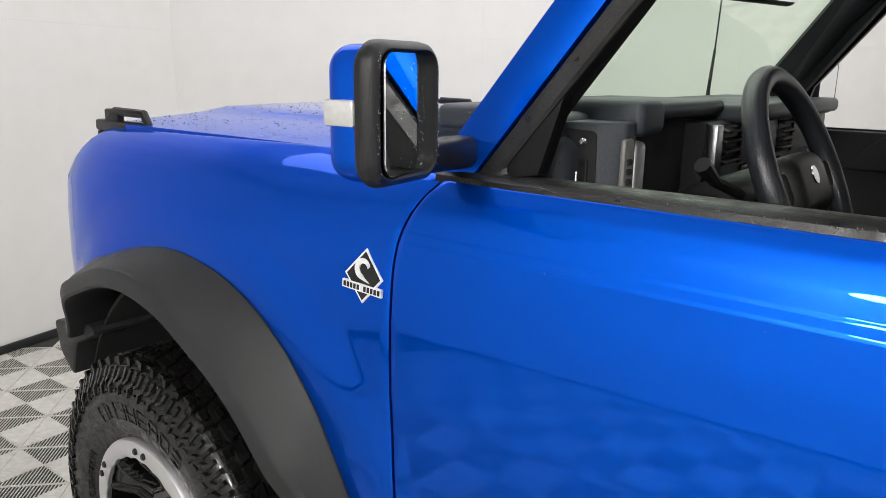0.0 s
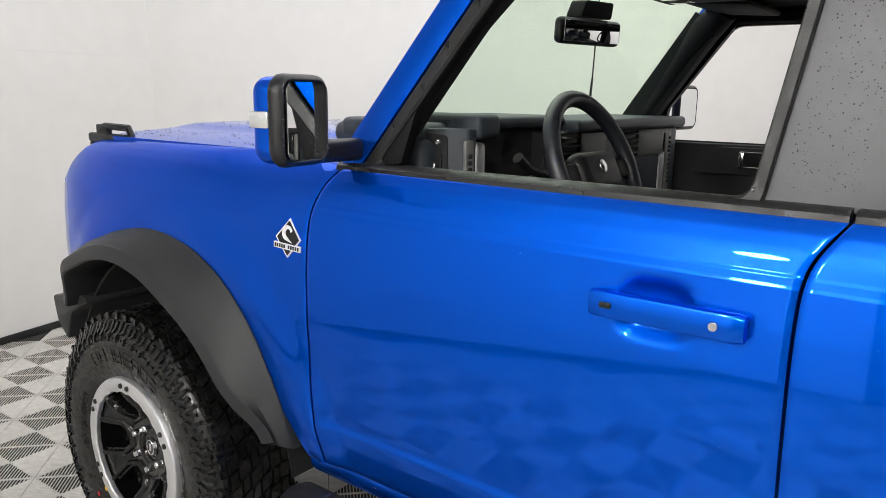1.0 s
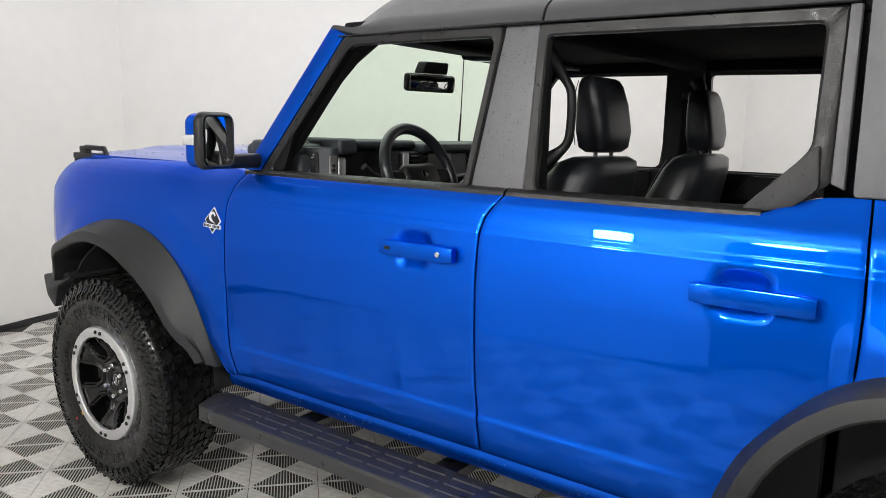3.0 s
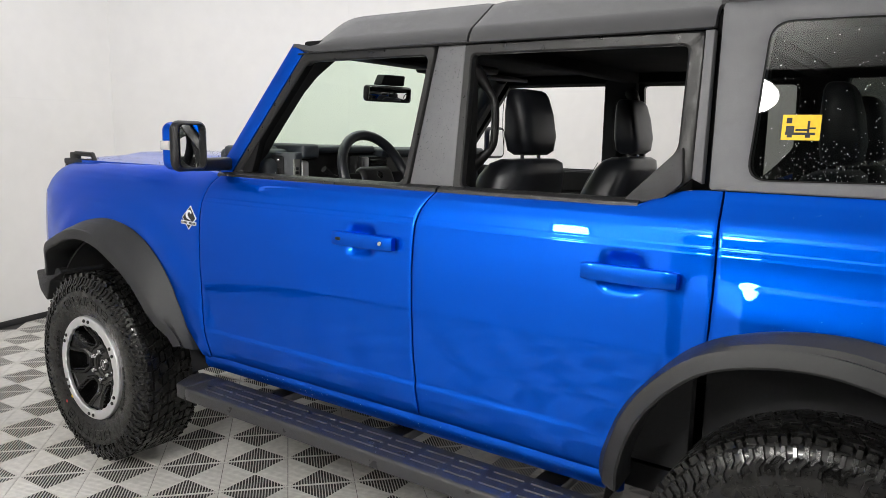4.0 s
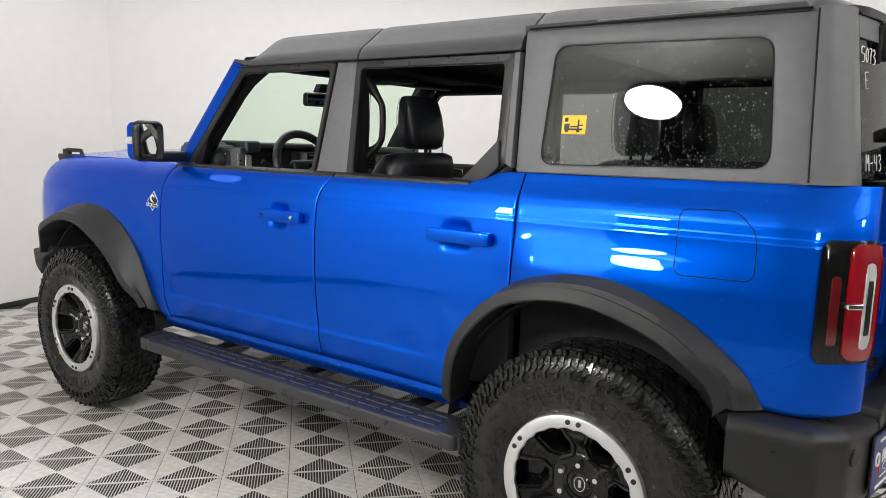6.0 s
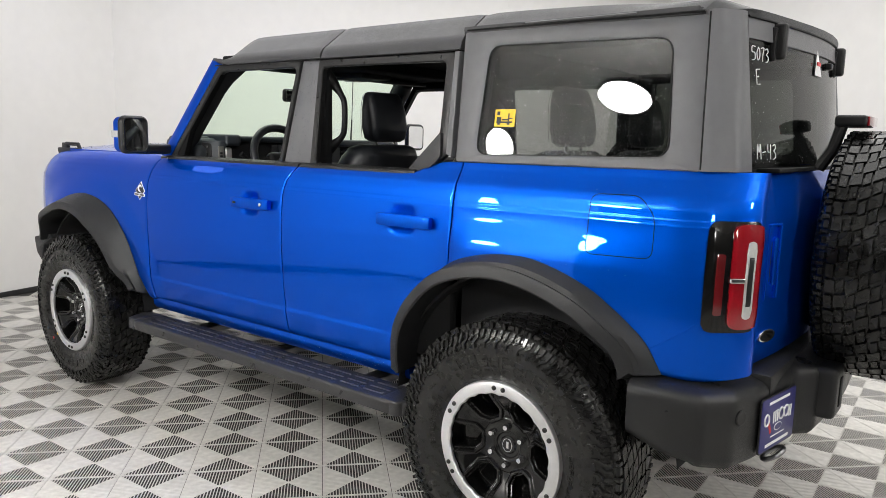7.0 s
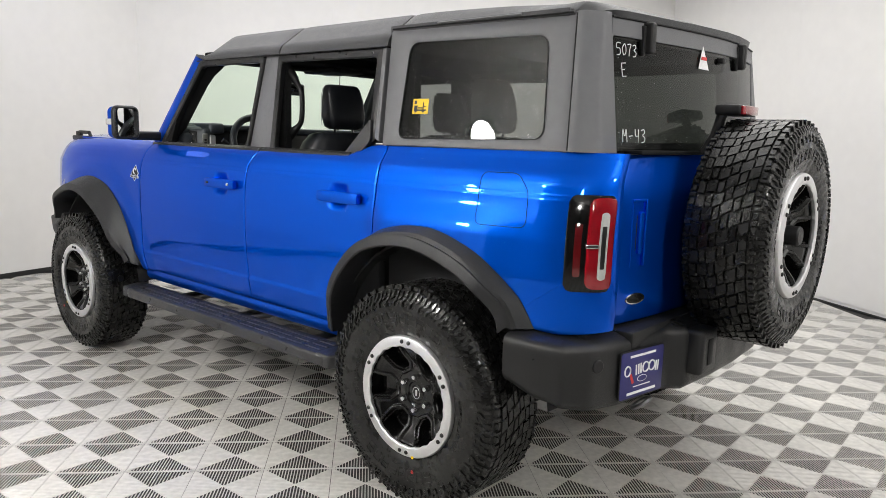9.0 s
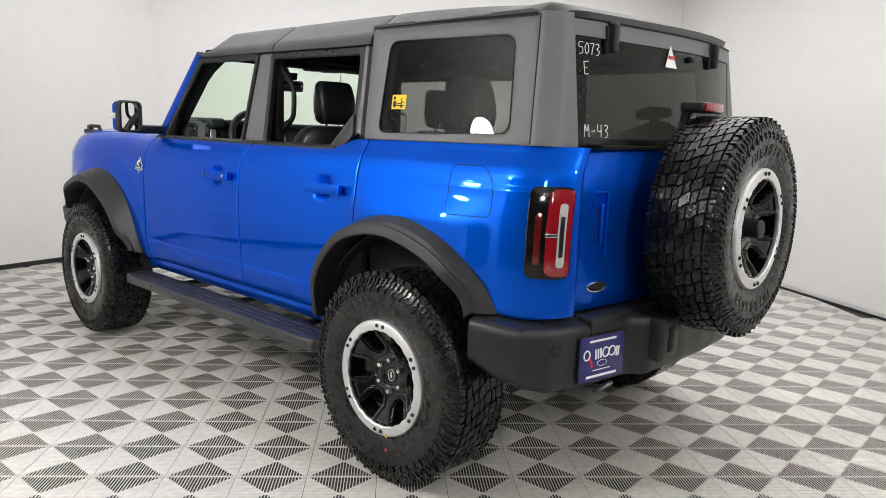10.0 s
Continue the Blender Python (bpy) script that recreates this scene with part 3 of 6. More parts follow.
Q_IN = rounded([(2.705, 1.782), (3.362, 1.770), (3.388, 1.415), (2.685, 1.402)], 0.05, 6)
Q_OUT = rounded([(2.588, 1.835), (3.462, 1.828), (3.488, 1.376), (2.600, 1.374)], 0.012, 6)
for side in (-1, 1):
    f = 0.03 if side > 0 else 0.0
    fo = rounded([(0.765 - f, 1.325), (1.118 - f, 1.780), (1.714, 1.776), (1.646, 1.325)], 0.02, 3)
    fi = rounded([(0.815 - f, 1.340), (1.142 - f, 1.750), (1.688, 1.748), (1.626, 1.340)], 0.03, 3)
    g_frame("front_window_frame", fo, fi, 0.012, 0.028, FRAME, bodies["fdoor", side], side, "black rubber window seal")
    ro = rounded([(1.820, 1.325), (1.821, 1.776), (2.552, 1.770), (2.556, 1.40), (2.49, 1.352), (2.42, 1.323)], 0.012, 3)
    ri = rounded([(1.852, 1.340), (1.848, 1.744), (2.510, 1.737), (2.510, 1.472), (2.45, 1.40), (2.388, 1.340)], 0.02, 3)
    g_frame("rear_window_frame", ro, ri, 0.006, 0.028, FRAME, bodies["rdoor", side], side, "black rubber window seal")
    g_plate("kick_panel", rounded([(2.384, 1.337), (2.527, 1.482), (2.536, 1.388), (2.49, 1.346), (2.405, 1.326)], 0.012, 3), 0.02, 0.02, KICK, bodies["rdoor", side], side, "grey triangular window corner trim wet with drops")
    g_plate("b_pillar", [(1.646, 1.330), (1.714, 1.776), (1.818, 1.776), (1.817, 1.330)], -0.002, 0.03, TOP, bodies["fdoor", side], side, "wide grey moulded pillar panel wet with drops")
    g_plate("rear_frame_strip", [(2.556, 1.40), (2.552, 1.770), (2.574, 1.770), (2.582, 1.388)], 0.014, 0.03, TOP, bodies["rdoor", side], side)
    # belt strips
    for nm, x0, x1, own in (("belt_strip", 0.70, 1.776, "fdoor"), ("belt_strip", 1.784, 2.43, "rdoor")):
        xs = np.linspace(x0, x1, 30)
        prof = [(0.006, 1.313), (0.010, 1.319), (0.007, 1.331), (-0.004, 1.338), (-0.03, 1.340), (-0.03, 1.313)]
        vs = [(x, side * (half_width(max(x, 0.72), 1.325) - 0.008 + d), z) for x in xs for d, z in prof]
        k = len(prof)
        fs = [(i * k + j, i * k + (j + 1) % k, (i + 1) * k + (j + 1) % k, (i + 1) * k + j) for i in range(29) for j in range(k)] + [tuple(range(k)), tuple(range(29 * k, 30 * k))]
        part(nm, fix(raw(vs, fs)), FRAME, bodies[own, side], "black weathered belt strip with water drops")
    # hardtop side with its window
    h = g_frame("hardtop_side", Q_OUT, Q_IN, 0.01, 0.05, TOP, car, side, "matt grey hardtop side panel")
    g_frame("quarter_seal", outer_in(Q_IN, [(3.03, 1.59)] * len(Q_IN), -0.006), outer_in(Q_IN, [(3.03, 1.59)] * len(Q_IN), 0.010), 0.0085, 0.012, SEAL, h, side)
    q = g_plate("quarter_window", Q_IN, 0.006, 0.004, PRIVACY, car, side, "dark tinted rear side window with water drops", r=0)
    q.visible_shadow = False
    # a-pillar
    far = 0.03 if side > 0 else 0.0
    n = 18
    sec = [(-0.058, -0.01), (-0.052, 0.012), (-0.02, 0.025), (0.020, 0.022), (0.026, 0.004), (0.02, -0.05), (-0.02, -0.05)]
    vs = []
    for i in range(n):
        t = i / (n - 1)
        x, z = 0.735 + 0.365 * 0.962 * t - far, 1.325 + 0.49 * 0.962 * t
        w = 0.815 - 0.075 * t
        for dx, dw in sec:
            vs.append((x + dx * 0.9, side * (w + dw - 0.02), z - dx * 0.45))
    k = len(sec)
    fs = [(i * k + j, i * k + (j + 1) % k, (i + 1) * k + (j + 1) % k, (i + 1) * k + j) for i in range(n - 1) for j in range(k)] + [tuple(range(k)), tuple(range((n - 1) * k, n * k))]
    part("a_pillar", fix(raw(vs, fs)), BLUE, car, "blue painted windscreen pillar")
    cover = []
    for i in range(n):
        t = i / (n - 1)
        x, z, w = 0.735 + 0.340 * t - far, 1.325 + 0.447 * t, 0.815 - 0.070 * t
        cover += [(x + dx * 0.9, side * (w + dw - 0.02), z - dx * 0.45) for dx, dw in ((-0.068, -0.04), (0.03 if side < 0 else 0.06, -0.047 if side < 0 else -0.036), (0.03 if side < 0 else 0.06, -0.085), (-0.05, -0.085))]
    fs = [(i * 4 + j, i * 4 + (j + 1) % 4, (i + 1) * 4 + (j + 1) % 4, (i + 1) * 4 + j) for i in range(n - 1) for j in range(4)] + [(0, 1, 2, 3), tuple(range((n - 1) * 4, n * 4))]
    part("pillar_cover", fix(raw(cover, fs)), TRIM, car)
    g_plate("pillar_trim", [(0.79 - f, 1.325), (1.15 - f, 1.80), (1.185 - f, 1.80), (0.912 - f, 1.46), (0.882 - f, 1.345)], 0.004, 0.03, SEAL, bodies["fdoor", side], side)
    far = 0.062 if side > 0 else 0.045
    part("inner_pillar", tube([(0.79 - far, side * 0.742, 1.30), (0.91 - far, side * 0.718, 1.48), (1.03 - far, side * 0.693, 1.66), (1.095 - far, side * 0.678, 1.745), (1.17 - far, side * 0.64, 1.80)], [0.036, 0.038, 0.046, 0.056, 0.045], 16), TRIM, car)


# roof panels, lofted from front to back
def roof_z(x, y):
    """Roof height: a broad chamfer along each side that softens towards the tail."""
    a = abs(y) / 0.735
    chamfer = 1.934 - 0.010 * min(1, a / 0.82) ** 2 - 0.096 * max(0, (a - 0.82) / 0.18)
    b = abs(y) / 0.745
    soft = 1.924 - 0.02 * b * b - 0.045 * step(0.88, 1.0, b) ** 1.5
    k = step(3.0, 3.5, x)
    z = chamfer * (1 - k) + soft * k
    return z - 0.075 * (1 - step(0.98, 1.26, x)) - 0.02 * step(2.6, 3.5, x)


def lift(y):
    """The rear edge stands slightly higher towards the far side."""
    return 0.016 * step(-0.45, 0.60, y)


def tail_x(y):
    """The rear edge of the roof, following the rear window with rounded corners."""
    a = abs(y)
    return 3.618 - 0.07 * (min(a, 0.69) / 0.66) ** 2 - 0.085 * step(0.60, 0.78, a) ** 1.3


def roof_panel(name, x0, x1, low, tail=False):
    nx, P, Q = 26, [], []
    ys = [-1.0, -0.985, -0.965, -0.945, -0.92, -0.88, -0.83, -0.80, -0.7, -0.5, -0.25, 0, 0.25, 0.5, 0.7, 0.80, 0.83, 0.88, 0.92, 0.945, 0.965, 0.985, 1.0]
    for i in range(nx):
        u = i / (nx - 1)
        x = x0 + (x1 - x0) * u
        inset = 0.004 if i in (0, nx - 1) else 0
        row, bk = [], []
        nose = 1 - step(x0, x0 + 0.14, x) if x0 < 1.2 else 0.0
        lo = low + 0.022 * nose
        side_pts = [(0.012 - 0.012 * nose, lo), (0.010 - 0.012 * nose, lo + 0.015), (0.007 - 0.014 * nose, lo + (1.826 - 0.03 * nose - lo) * 0.6)]
        L = [(x, -(g_half(z) + o - inset), z) for o, z in side_pts]
        M = [(x, y * (0.735 - 0.018 * nose), roof_z(x, y * 0.735) - inset) for y in ys]
        Rr = [(x, g_half(z) + o - inset, z) for o, z in side_pts[::-1]]
        row = L + M + Rr
        if tail:
            e = step(3.40, x1, x)
            row = [(px + e * (tail_x(py) - x1), py * (1 - 0.03 * e ** 2.5), pz - 0.045 * e ** 2 * (1 - 0.4 * (abs(py) / 0.735) ** 2) * step(1.835, 1.875, pz) + 1.5 * e * lift(py)) for px, py, pz in row]
        P.append(row)
        th = 0.028
        Q.append([(px, py * 0.965, pz - th if abs(py) < 0.70 else pz) for px, py, pz in row])
    return part(name, shell(P, Q), ROOF, car, "matt dark grey moulded roof panel", smooth=30)


roof_panel("roof_panel", 1.046, 1.826, 1.784)
roof_panel("roof_panel", 1.834, 2.572, 1.778)
roof_panel("roof_panel", 2.580, 3.618, 1.840, True)
for side in (-1, 1):
    part("roof_gutter", tube([(x, side * (g_half(1.842) + 0.013), 1.842 - 0.004 * step(2.6, 3.4, x)) for x in np.linspace(2.60, 3.45, 18)], 0.0035, 6), SEAL, car)
    part("gutter_rail", rbox(2.84, 3.24, side * (g_half(1.85) + 0.012) - 0.004, side * (g_half(1.85) + 0.012) + 0.004, 1.846, 1.853, 0.003, 1), TOP, car)
    part("drip_rail", tube([(x, side * (g_half(1.776) + 0.016), 1.7785 - 0.004 * step(1.7, 2.5, x)) for x in np.linspace(1.10, 2.57, 16)], 0.0032, 6), SEAL, car)
part("headliner", rbox(1.05, 3.45, -0.69, 0.69, 1.80, 1.835, 0.01), HEADLINING, car, "dark cabin roof lining")
part("screen_header", rbox(1.075, 1.19, -0.68, 0.68, 1.785, 1.835, 0.012), TRIM, car)
# cross bars and side rails of the inner cage
for x in (1.80, 2.60):
    part("roof_bar", rbox(x - 0.04, x + 0.04, -0.70, 0.70, 1.755, 1.81, 0.015), HEADLINING, car)
for side in (-1, 1):
    part("roof_rail", rbox(1.12, 3.40, side * 0.705 - 0.025, side * 0.705 + 0.025, 1.755, 1.815, 0.015), HEADLINING, car)
    part("inner_b_pillar", rbox(1.67, 1.83, side * 0.70 - 0.02, side * 0.70 + 0.02, 1.2, 1.80, 0.01), TRIM, car)
    part("inner_c_pillar", rbox(2.53, 2.70, side * 0.70 - 0.02, side * 0.70 + 0.02, 1.2, 1.80, 0.01), TRIM, car)
    grip = smoothline([(1.80, side * 0.69, 1.715), (1.828, side * 0.672, 1.678), (1.868, side * 0.660, 1.622), (1.878, side * 0.658, 1.585), (1.878, side * 0.658, 1.505), (1.868, side * 0.660, 1.458), (1.826, side * 0.672, 1.418), (1.79, side * 0.69, 1.385)], 26)
    part("grab_handle", tube(grip, [0.030 - 0.017 * step(0, 0.28, i / (len(grip) - 1)) * step(1, 0.72, i / (len(grip) - 1)) for i in range(len(grip))], 12), PLASTIC, car, "black grab handle on the pillar")

# windscreen
def screen_pt(t, y, off=0.0):
    w = 0.775 - 0.07 * t
    return (0.722 + 0.365 * t - 0.11 * (1 - (y / 0.78) ** 2) + off, y * w / 0.775, 1.335 + 0.485 * t)


P = [[screen_pt(t, y) for y in np.linspace(-0.775, 0.775, 25)] for t in np.linspace(0, 1, 14)]
Q = [[screen_pt(t, y, 0.006) for y in np.linspace(-0.775, 0.775, 25)] for t in np.linspace(0, 1, 14)]
ws = part("windscreen", shell(P, Q), WINDSHIELD, car, "green tinted clear windscreen")
ws.visible_shadow = False
for y in (-0.30, 0.32):
    part("wiper", tube([(0.60, y + 0.35, 1.372), (0.62, y, 1.38), (0.645, y - 0.28, 1.378)], 0.008, 6), PLASTIC, car)
part("aerial", join(tube([(0.592, 0.66, 1.335), (0.596, 0.66, 1.45), (0.604, 0.66, 1.57)], [0.010, 0.006, 0.0045], 8), tube([(0.604, 0.66, 1.565), (0.622, 0.66, 2.05)], 0.0028, 6)), PLASTIC, car, "thin black aerial on the wing")


# ---- rear end ----
def rear_x(y, z):
    return 3.685 - 0.055 * (abs(y) / 0.7) ** 2.2 - 0.045 * step(1.2, 1.42, z) - 0.02 * step(0.9, 0.75, z)


P = [[(rear_x(y, z), y, z) for z in np.linspace(0.785, 1.372, 30)] for y in np.linspace(-0.70, 0.70, 48)]
Q = [[(x - 0.05, y, z) for x, y, z in r] for r in P]
tailgate = part("tailgate", shell(P, Q), BLUE, car, "blue swing tailgate carrying the spare wheel")


def glass_x(y, z):
    return 3.650 - 0.070 * (abs(y) / 0.66) ** 2 - 0.042 * (z - 1.385) / 0.39


zs = np.linspace(1.385, 1.774, 10)
P = [[(glass_x(y, z) + 0.006, y, z + lift(y) * (z - 1.385) / 0.389) for z in zs] for y in np.linspace(-0.668, 0.668, 23)]
Q = [[(x - 0.005, y, z) for x, y, z in r] for r in P]
rear_glass = part("rear_window", shell(P, Q), PRIVACY, car, "dark tinted rear window with chalk marks")
rear_glass.visible_shadow = False
# header above the glass, corner posts at both sides
P = [[(glass_x(y, z) + 0.012, y, z + lift(y)) for z in (1.768, 1.774, 1.82, roof_z(3.6, y) - 0.030 - 0.045 * (1 - 0.4 * (y / 0.735) ** 2))] for y in np.linspace(-0.66, 0.66, 24)]
Q = [[(x - 0.05, y, z) for x, y, z in r] for r in P]
part("rear_header", shell(P, Q), TOP, car)
part("roof_seal", tube([(r[-1][0] + 0.002, r[-1][1], r[-1][2] + 0.001) for r in P], 0.004, 6), SEAL, car)
for side in (-1, 1):
    rows, back = [], []
    for z in np.linspace(1.378, 1.842, 12):
        gx = glass_x(0.655, z)
        x0, y0 = 3.466 + 0.022 * (1.83 - z) / 0.45, g_half(z) + 0.010
        line = smoothline([(x0, y0), (x0 + 0.026, y0 - 0.003), (gx - 0.022, y0 - 0.028), (gx + 0.003, y0 - 0.058), (gx + 0.010, 0.660)], 18)
        rows.append([(a, side * b, z) for a, b in line])
        back.append([(a - 0.03, side * (b - 0.03), z) for a, b in line])
    part("corner_post", shell(rows, back), TOP, car, "grey rounded hardtop corner post")
    part("post_joint", tube([(3.4655 + 0.022 * (1.83 - z) / 0.45, side * (g_half(z) + 0.0085), z) for z in np.linspace(1.382, 1.835, 8)], 0.0032, 6), SEAL, car)
arc = [(-0.667, 1.776)] + [(-0.627 - 0.040 * math.sin(a), 1.736 + 0.040 * math.cos(a)) for a in np.linspace(0, math.pi / 2, 9)]
vs = [(glass_x(y, z) + 0.0095, y, z) for y, z in arc] + [(glass_x(y, z) + 0.004, y, z) for y, z in arc]
n = len(arc)
part("frame_corner", fix(raw(vs, [tuple(range(n)), tuple(range(2 * n - 1, n - 1, -1))] + [(i, (i + 1) % n, n + (i + 1) % n, n + i) for i in range(n)])), TOP, car)
part("glass_sill", join(rbox(3.585, 3.655, -0.60, 0.60, 1.374, 1.388, 0.004)), SEAL, car)
# window hinges
for y in (-0.482, 0.348):
    x, up = glass_x(y, 1.80), lift(y)
    part("glass_hinge", join(rbox(x - 0.01, x + 0.045, y - 0.012, y + 0.024, 1.720 + up, 1.828 + up, 0.011, 3), rbox(x, x + 0.02, y - 0.024, y - 0.008, 1.712 + up, 1.815 + up, 0.005)), PLASTIC, rear_glass, "black rear window hinge cover")

# tail lamps wrap the corner
for side in (-1, 1):
    def corner(t, z, off):
        """Along the corner: t from the flank (0) round to the tail (1)."""
        x = 3.515 + 0.14 * t
        if t < 0.8:
            xx = x
        xx = min(3.52 + 0.15 * t, 3.648)
        w = half_width(xx, z) if t < 0.85 else half_width(3.642, z) - 0.035 * (t - 0.85) / 0.15
        return (xx + off * (0.3 + 0.7 * t), side * (w + off * (1 - 0.6 * t)), z)

    def lamp_piece(name, t0, t1, z0, z1, off, material, parent, label="", n=16, soft=0.022):
        """A rounded piece of the lamp; its ends are drawn in so that the corners are round."""
        P, Q = [], []
        for i, t in enumerate(np.linspace(t0, t1, n)):
            e = min(t - t0, t1 - t) * 0.14
            d = soft * (1 - math.sqrt(max(0, 1 - max(0, 1 - e / soft) ** 2))) if soft else 0
            zs = np.linspace(z0 + d, z1 - d, 10)
            P.append([corner(t, z, off - (0.006 if k in (0, 9) or i in (0, n - 1) else 0.001 if k in (1, 8) or i in (1, n - 2) else 0)) for k, z in enumerate(zs)])
            Q.append([corner(t, z, -0.03) for z in zs])
        return part(name, shell(P, Q), material, parent, label)

    lamp = lamp_piece("tail_lamp", 0.14, 0.91, 0.925, 1.243, 0.018, GLOSSBLACK, car, "red and clear tail lamp in gloss black housing")
    lamp_piece("dark_lens", 0.29, 0.43, 0.965, 1.165, 0.021, DARKRED, lamp, soft=0.008)
    lamp_piece("red_lens", 0.50, 0.89, 0.937, 1.236, 0.030, REDLENS, lamp)
    lamp_piece("clear_lens", 0.665, 0.775, 0.968, 1.192, 0.0350, CLEARLENS, lamp, soft=0.010)
    lamp_piece("light_bar", 0.685, 0.745, 0.995, 1.158, 0.0375, BOLT, lamp, soft=0.003)
    lamp_piece("lamp_bridge", 0.47, 0.66, 1.072, 1.088, 0.0395, CHROME, lamp, soft=0.003)

# ---- wheels ----
def tyre_mesh():
    half = [(0.218, 0.105), (0.226, 0.122), (0.236, 0.130), (0.252, 0.138), (0.29, 0.150), (0.33, 0.1545), (0.365, 0.152), (0.392, 0.144), (0.410, 0.134), (0.4185, 0.118), (0.4195, 0.06), (0.4195, 0.0)]
    prof = [(r, -a) for r, a in half] + [(r, a) for r, a in half[-2::-1]]
    bms = [lathe(prof, 96)]
    verts, faces = [], []

    def block(t0, t1, sk0, sk1, y0, y1, r0, r1, rk0=0.0, rk1=0.0, inset=0.0025):
        """A tread block between two angles and two widths, slightly tapered; sk: how far its ends lean."""
        b = len(verts)
        for r, ins in ((r0, 0.0), (r1, inset)):
            da = ins / 0.43
            for y, sk, rk in ((y0 + ins, sk0, rk0), (y1 - ins, sk1, rk1)):
                for a in (t0 + da + sk, t1 - da + sk):
                    verts.append(((r + rk) * math.cos(a), y, (r + rk) * math.sin(a)))
        faces.extend([(b + 4, b + 5, b + 7, b + 6), (b, b + 1, b + 5, b + 4), (b + 2, b + 6, b + 7, b + 3), (b, b + 4, b + 6, b + 2), (b + 1, b + 3, b + 7, b + 5)])

    N, rows_n, width = 54, 6, 0.208
    p = 2 * math.pi / N

    def bend(y):
        """The sweep of the cross grooves over the tread."""
        return p * (0.55 * math.sin(17.0 * y + 0.5) + 0.35 * y / width)

    for k in range(N):
        for j in range(rows_n):
            y0 = -width / 2 + width * j / rows_n
            y1 = y0 + width / rows_n
            zig = 0.004 if (k + j) % 2 else -0.004
            a0, a1 = y0 + 0.0016 + (zig if j else 0), y1 - 0.0016 + (-zig if j < rows_n - 1 else 0)
            t = (k + 0.12 * (j % 2) + 0.05 * math.sin(5.1 * k + j)) * p
            block(t + 0.04 * p, t + (0.965 - 0.02 * ((k * 7 + j) % 3)) * p, bend(a0), bend(a1), a0, a1, 0.411, 0.4315, inset=0.002)
        for s in (-1, 1):
            t = k * p + bend(s * 0.104)
            for u0, u1, y1, top in ((0.03, 0.33, 0.134, 0.4315), (0.43, 0.95, 0.127, 0.429)):
                ys = (s * 0.1075, s * y1) if s > 0 else (s * y1, s * 0.1075)
                block(t + u0 * p, t + u1 * p, 0, 0, ys[0], ys[1], 0.402, top, inset=0.0022)

    def wall_y(r):
        return np.interp(r, [0.252, 0.29, 0.33, 0.365, 0.392, 0.410, 0.4185, 0.43], [0.138, 0.150, 0.1545, 0.152, 0.144, 0.134, 0.126, 0.118])

    def ridge(s, r0, a0, r1, a1, w, h):
        """A narrow raised rib on the side wall between two (radius, angle) places."""
        dr, da = r1 - r0, (a1 - a0) * (r0 + r1) / 2
        n = math.hypot(dr, da) or 1
        pr, pa = -da / n * w / 2, dr / n * w / 2
        b = len(verts)
        for out, f in ((-0.002, 1.25), (h, 0.8)):
            for r, a in ((r0, a0), (r1, a1)):
                for g in (-f, f):
                    rr, aa = r + pr * g, a + pa * g / r
                    verts.append((rr * math.cos(aa), s * (wall_y(rr) + out), rr * math.sin(aa)))
        faces.extend([(b + 4, b + 5, b + 7, b + 6), (b, b + 1, b + 5, b + 4), (b + 2, b + 6, b + 7, b + 3), (b, b + 4, b + 6, b + 2), (b + 1, b + 3, b + 7, b + 5)])

    # hooked side lugs
    q = p / 1.0
    for k in range(N):
        for s in (-1, 1):
            t = k * q + bend(s * 0.104)
            for r0, u0, r1, u1, w in ((0.412, 0.22, 0.386, 0.22, 0.011), (0.388, 0.19, 0.372, 0.60, 0.010), (0.374, 0.57, 0.352, 0.62, 0.009),
                                     (0.410, 0.72, 0.392, 0.72, 0.010), (0.394, 0.69, 0.380, 1.02, 0.009), (0.362, 0.98, 0.357, 1.30, 0.006)):
                ridge(s, r0, t + u0 * q, r1, t + u1 * q, w, 0.0075 if r0 > 0.37 else 0.004)
    # thin raised outlines where the maker's letters stand, left plain
    for s in (-1, 1):
        for a0, cnt, wd, r0, r1 in ((56, 8, 8.6, 0.288, 0.328), (232, 8, 8.6, 0.288, 0.328), (152, 9, 4.4, 0.268, 0.284), (330, 10, 4.4, 0.268, 0.284)):
            for i in range(cnt):
                a1, a2 = radians(a0 + i * wd), radians(a0 + i * wd + wd * 0.70)
                w = 0.0035 if r1 > 0.3 else 0.003
                rm = (r0 + r1) / 2
                strokes = [(r0, a1, r1, a1), (r0, a2, r1, a2), (r0, a1, r0, a2), (r1, a1, r1, a2), (rm, a1, rm, a2)]
                del strokes[(i * 3 + 1) % 5]
                for ra, aa, rb, ab in strokes:
                    ridge(s, ra, aa, rb, ab, w, 0.0022)
    tread = raw(verts, faces)
    bmesh.ops.recalc_face_normals(tread, faces=tread.faces)
    for bm in (bms[0], tread):
        for v in bm.verts:
            if v.co.y > 0:
                v.co.y *= 0.92
    return bms[0], tread


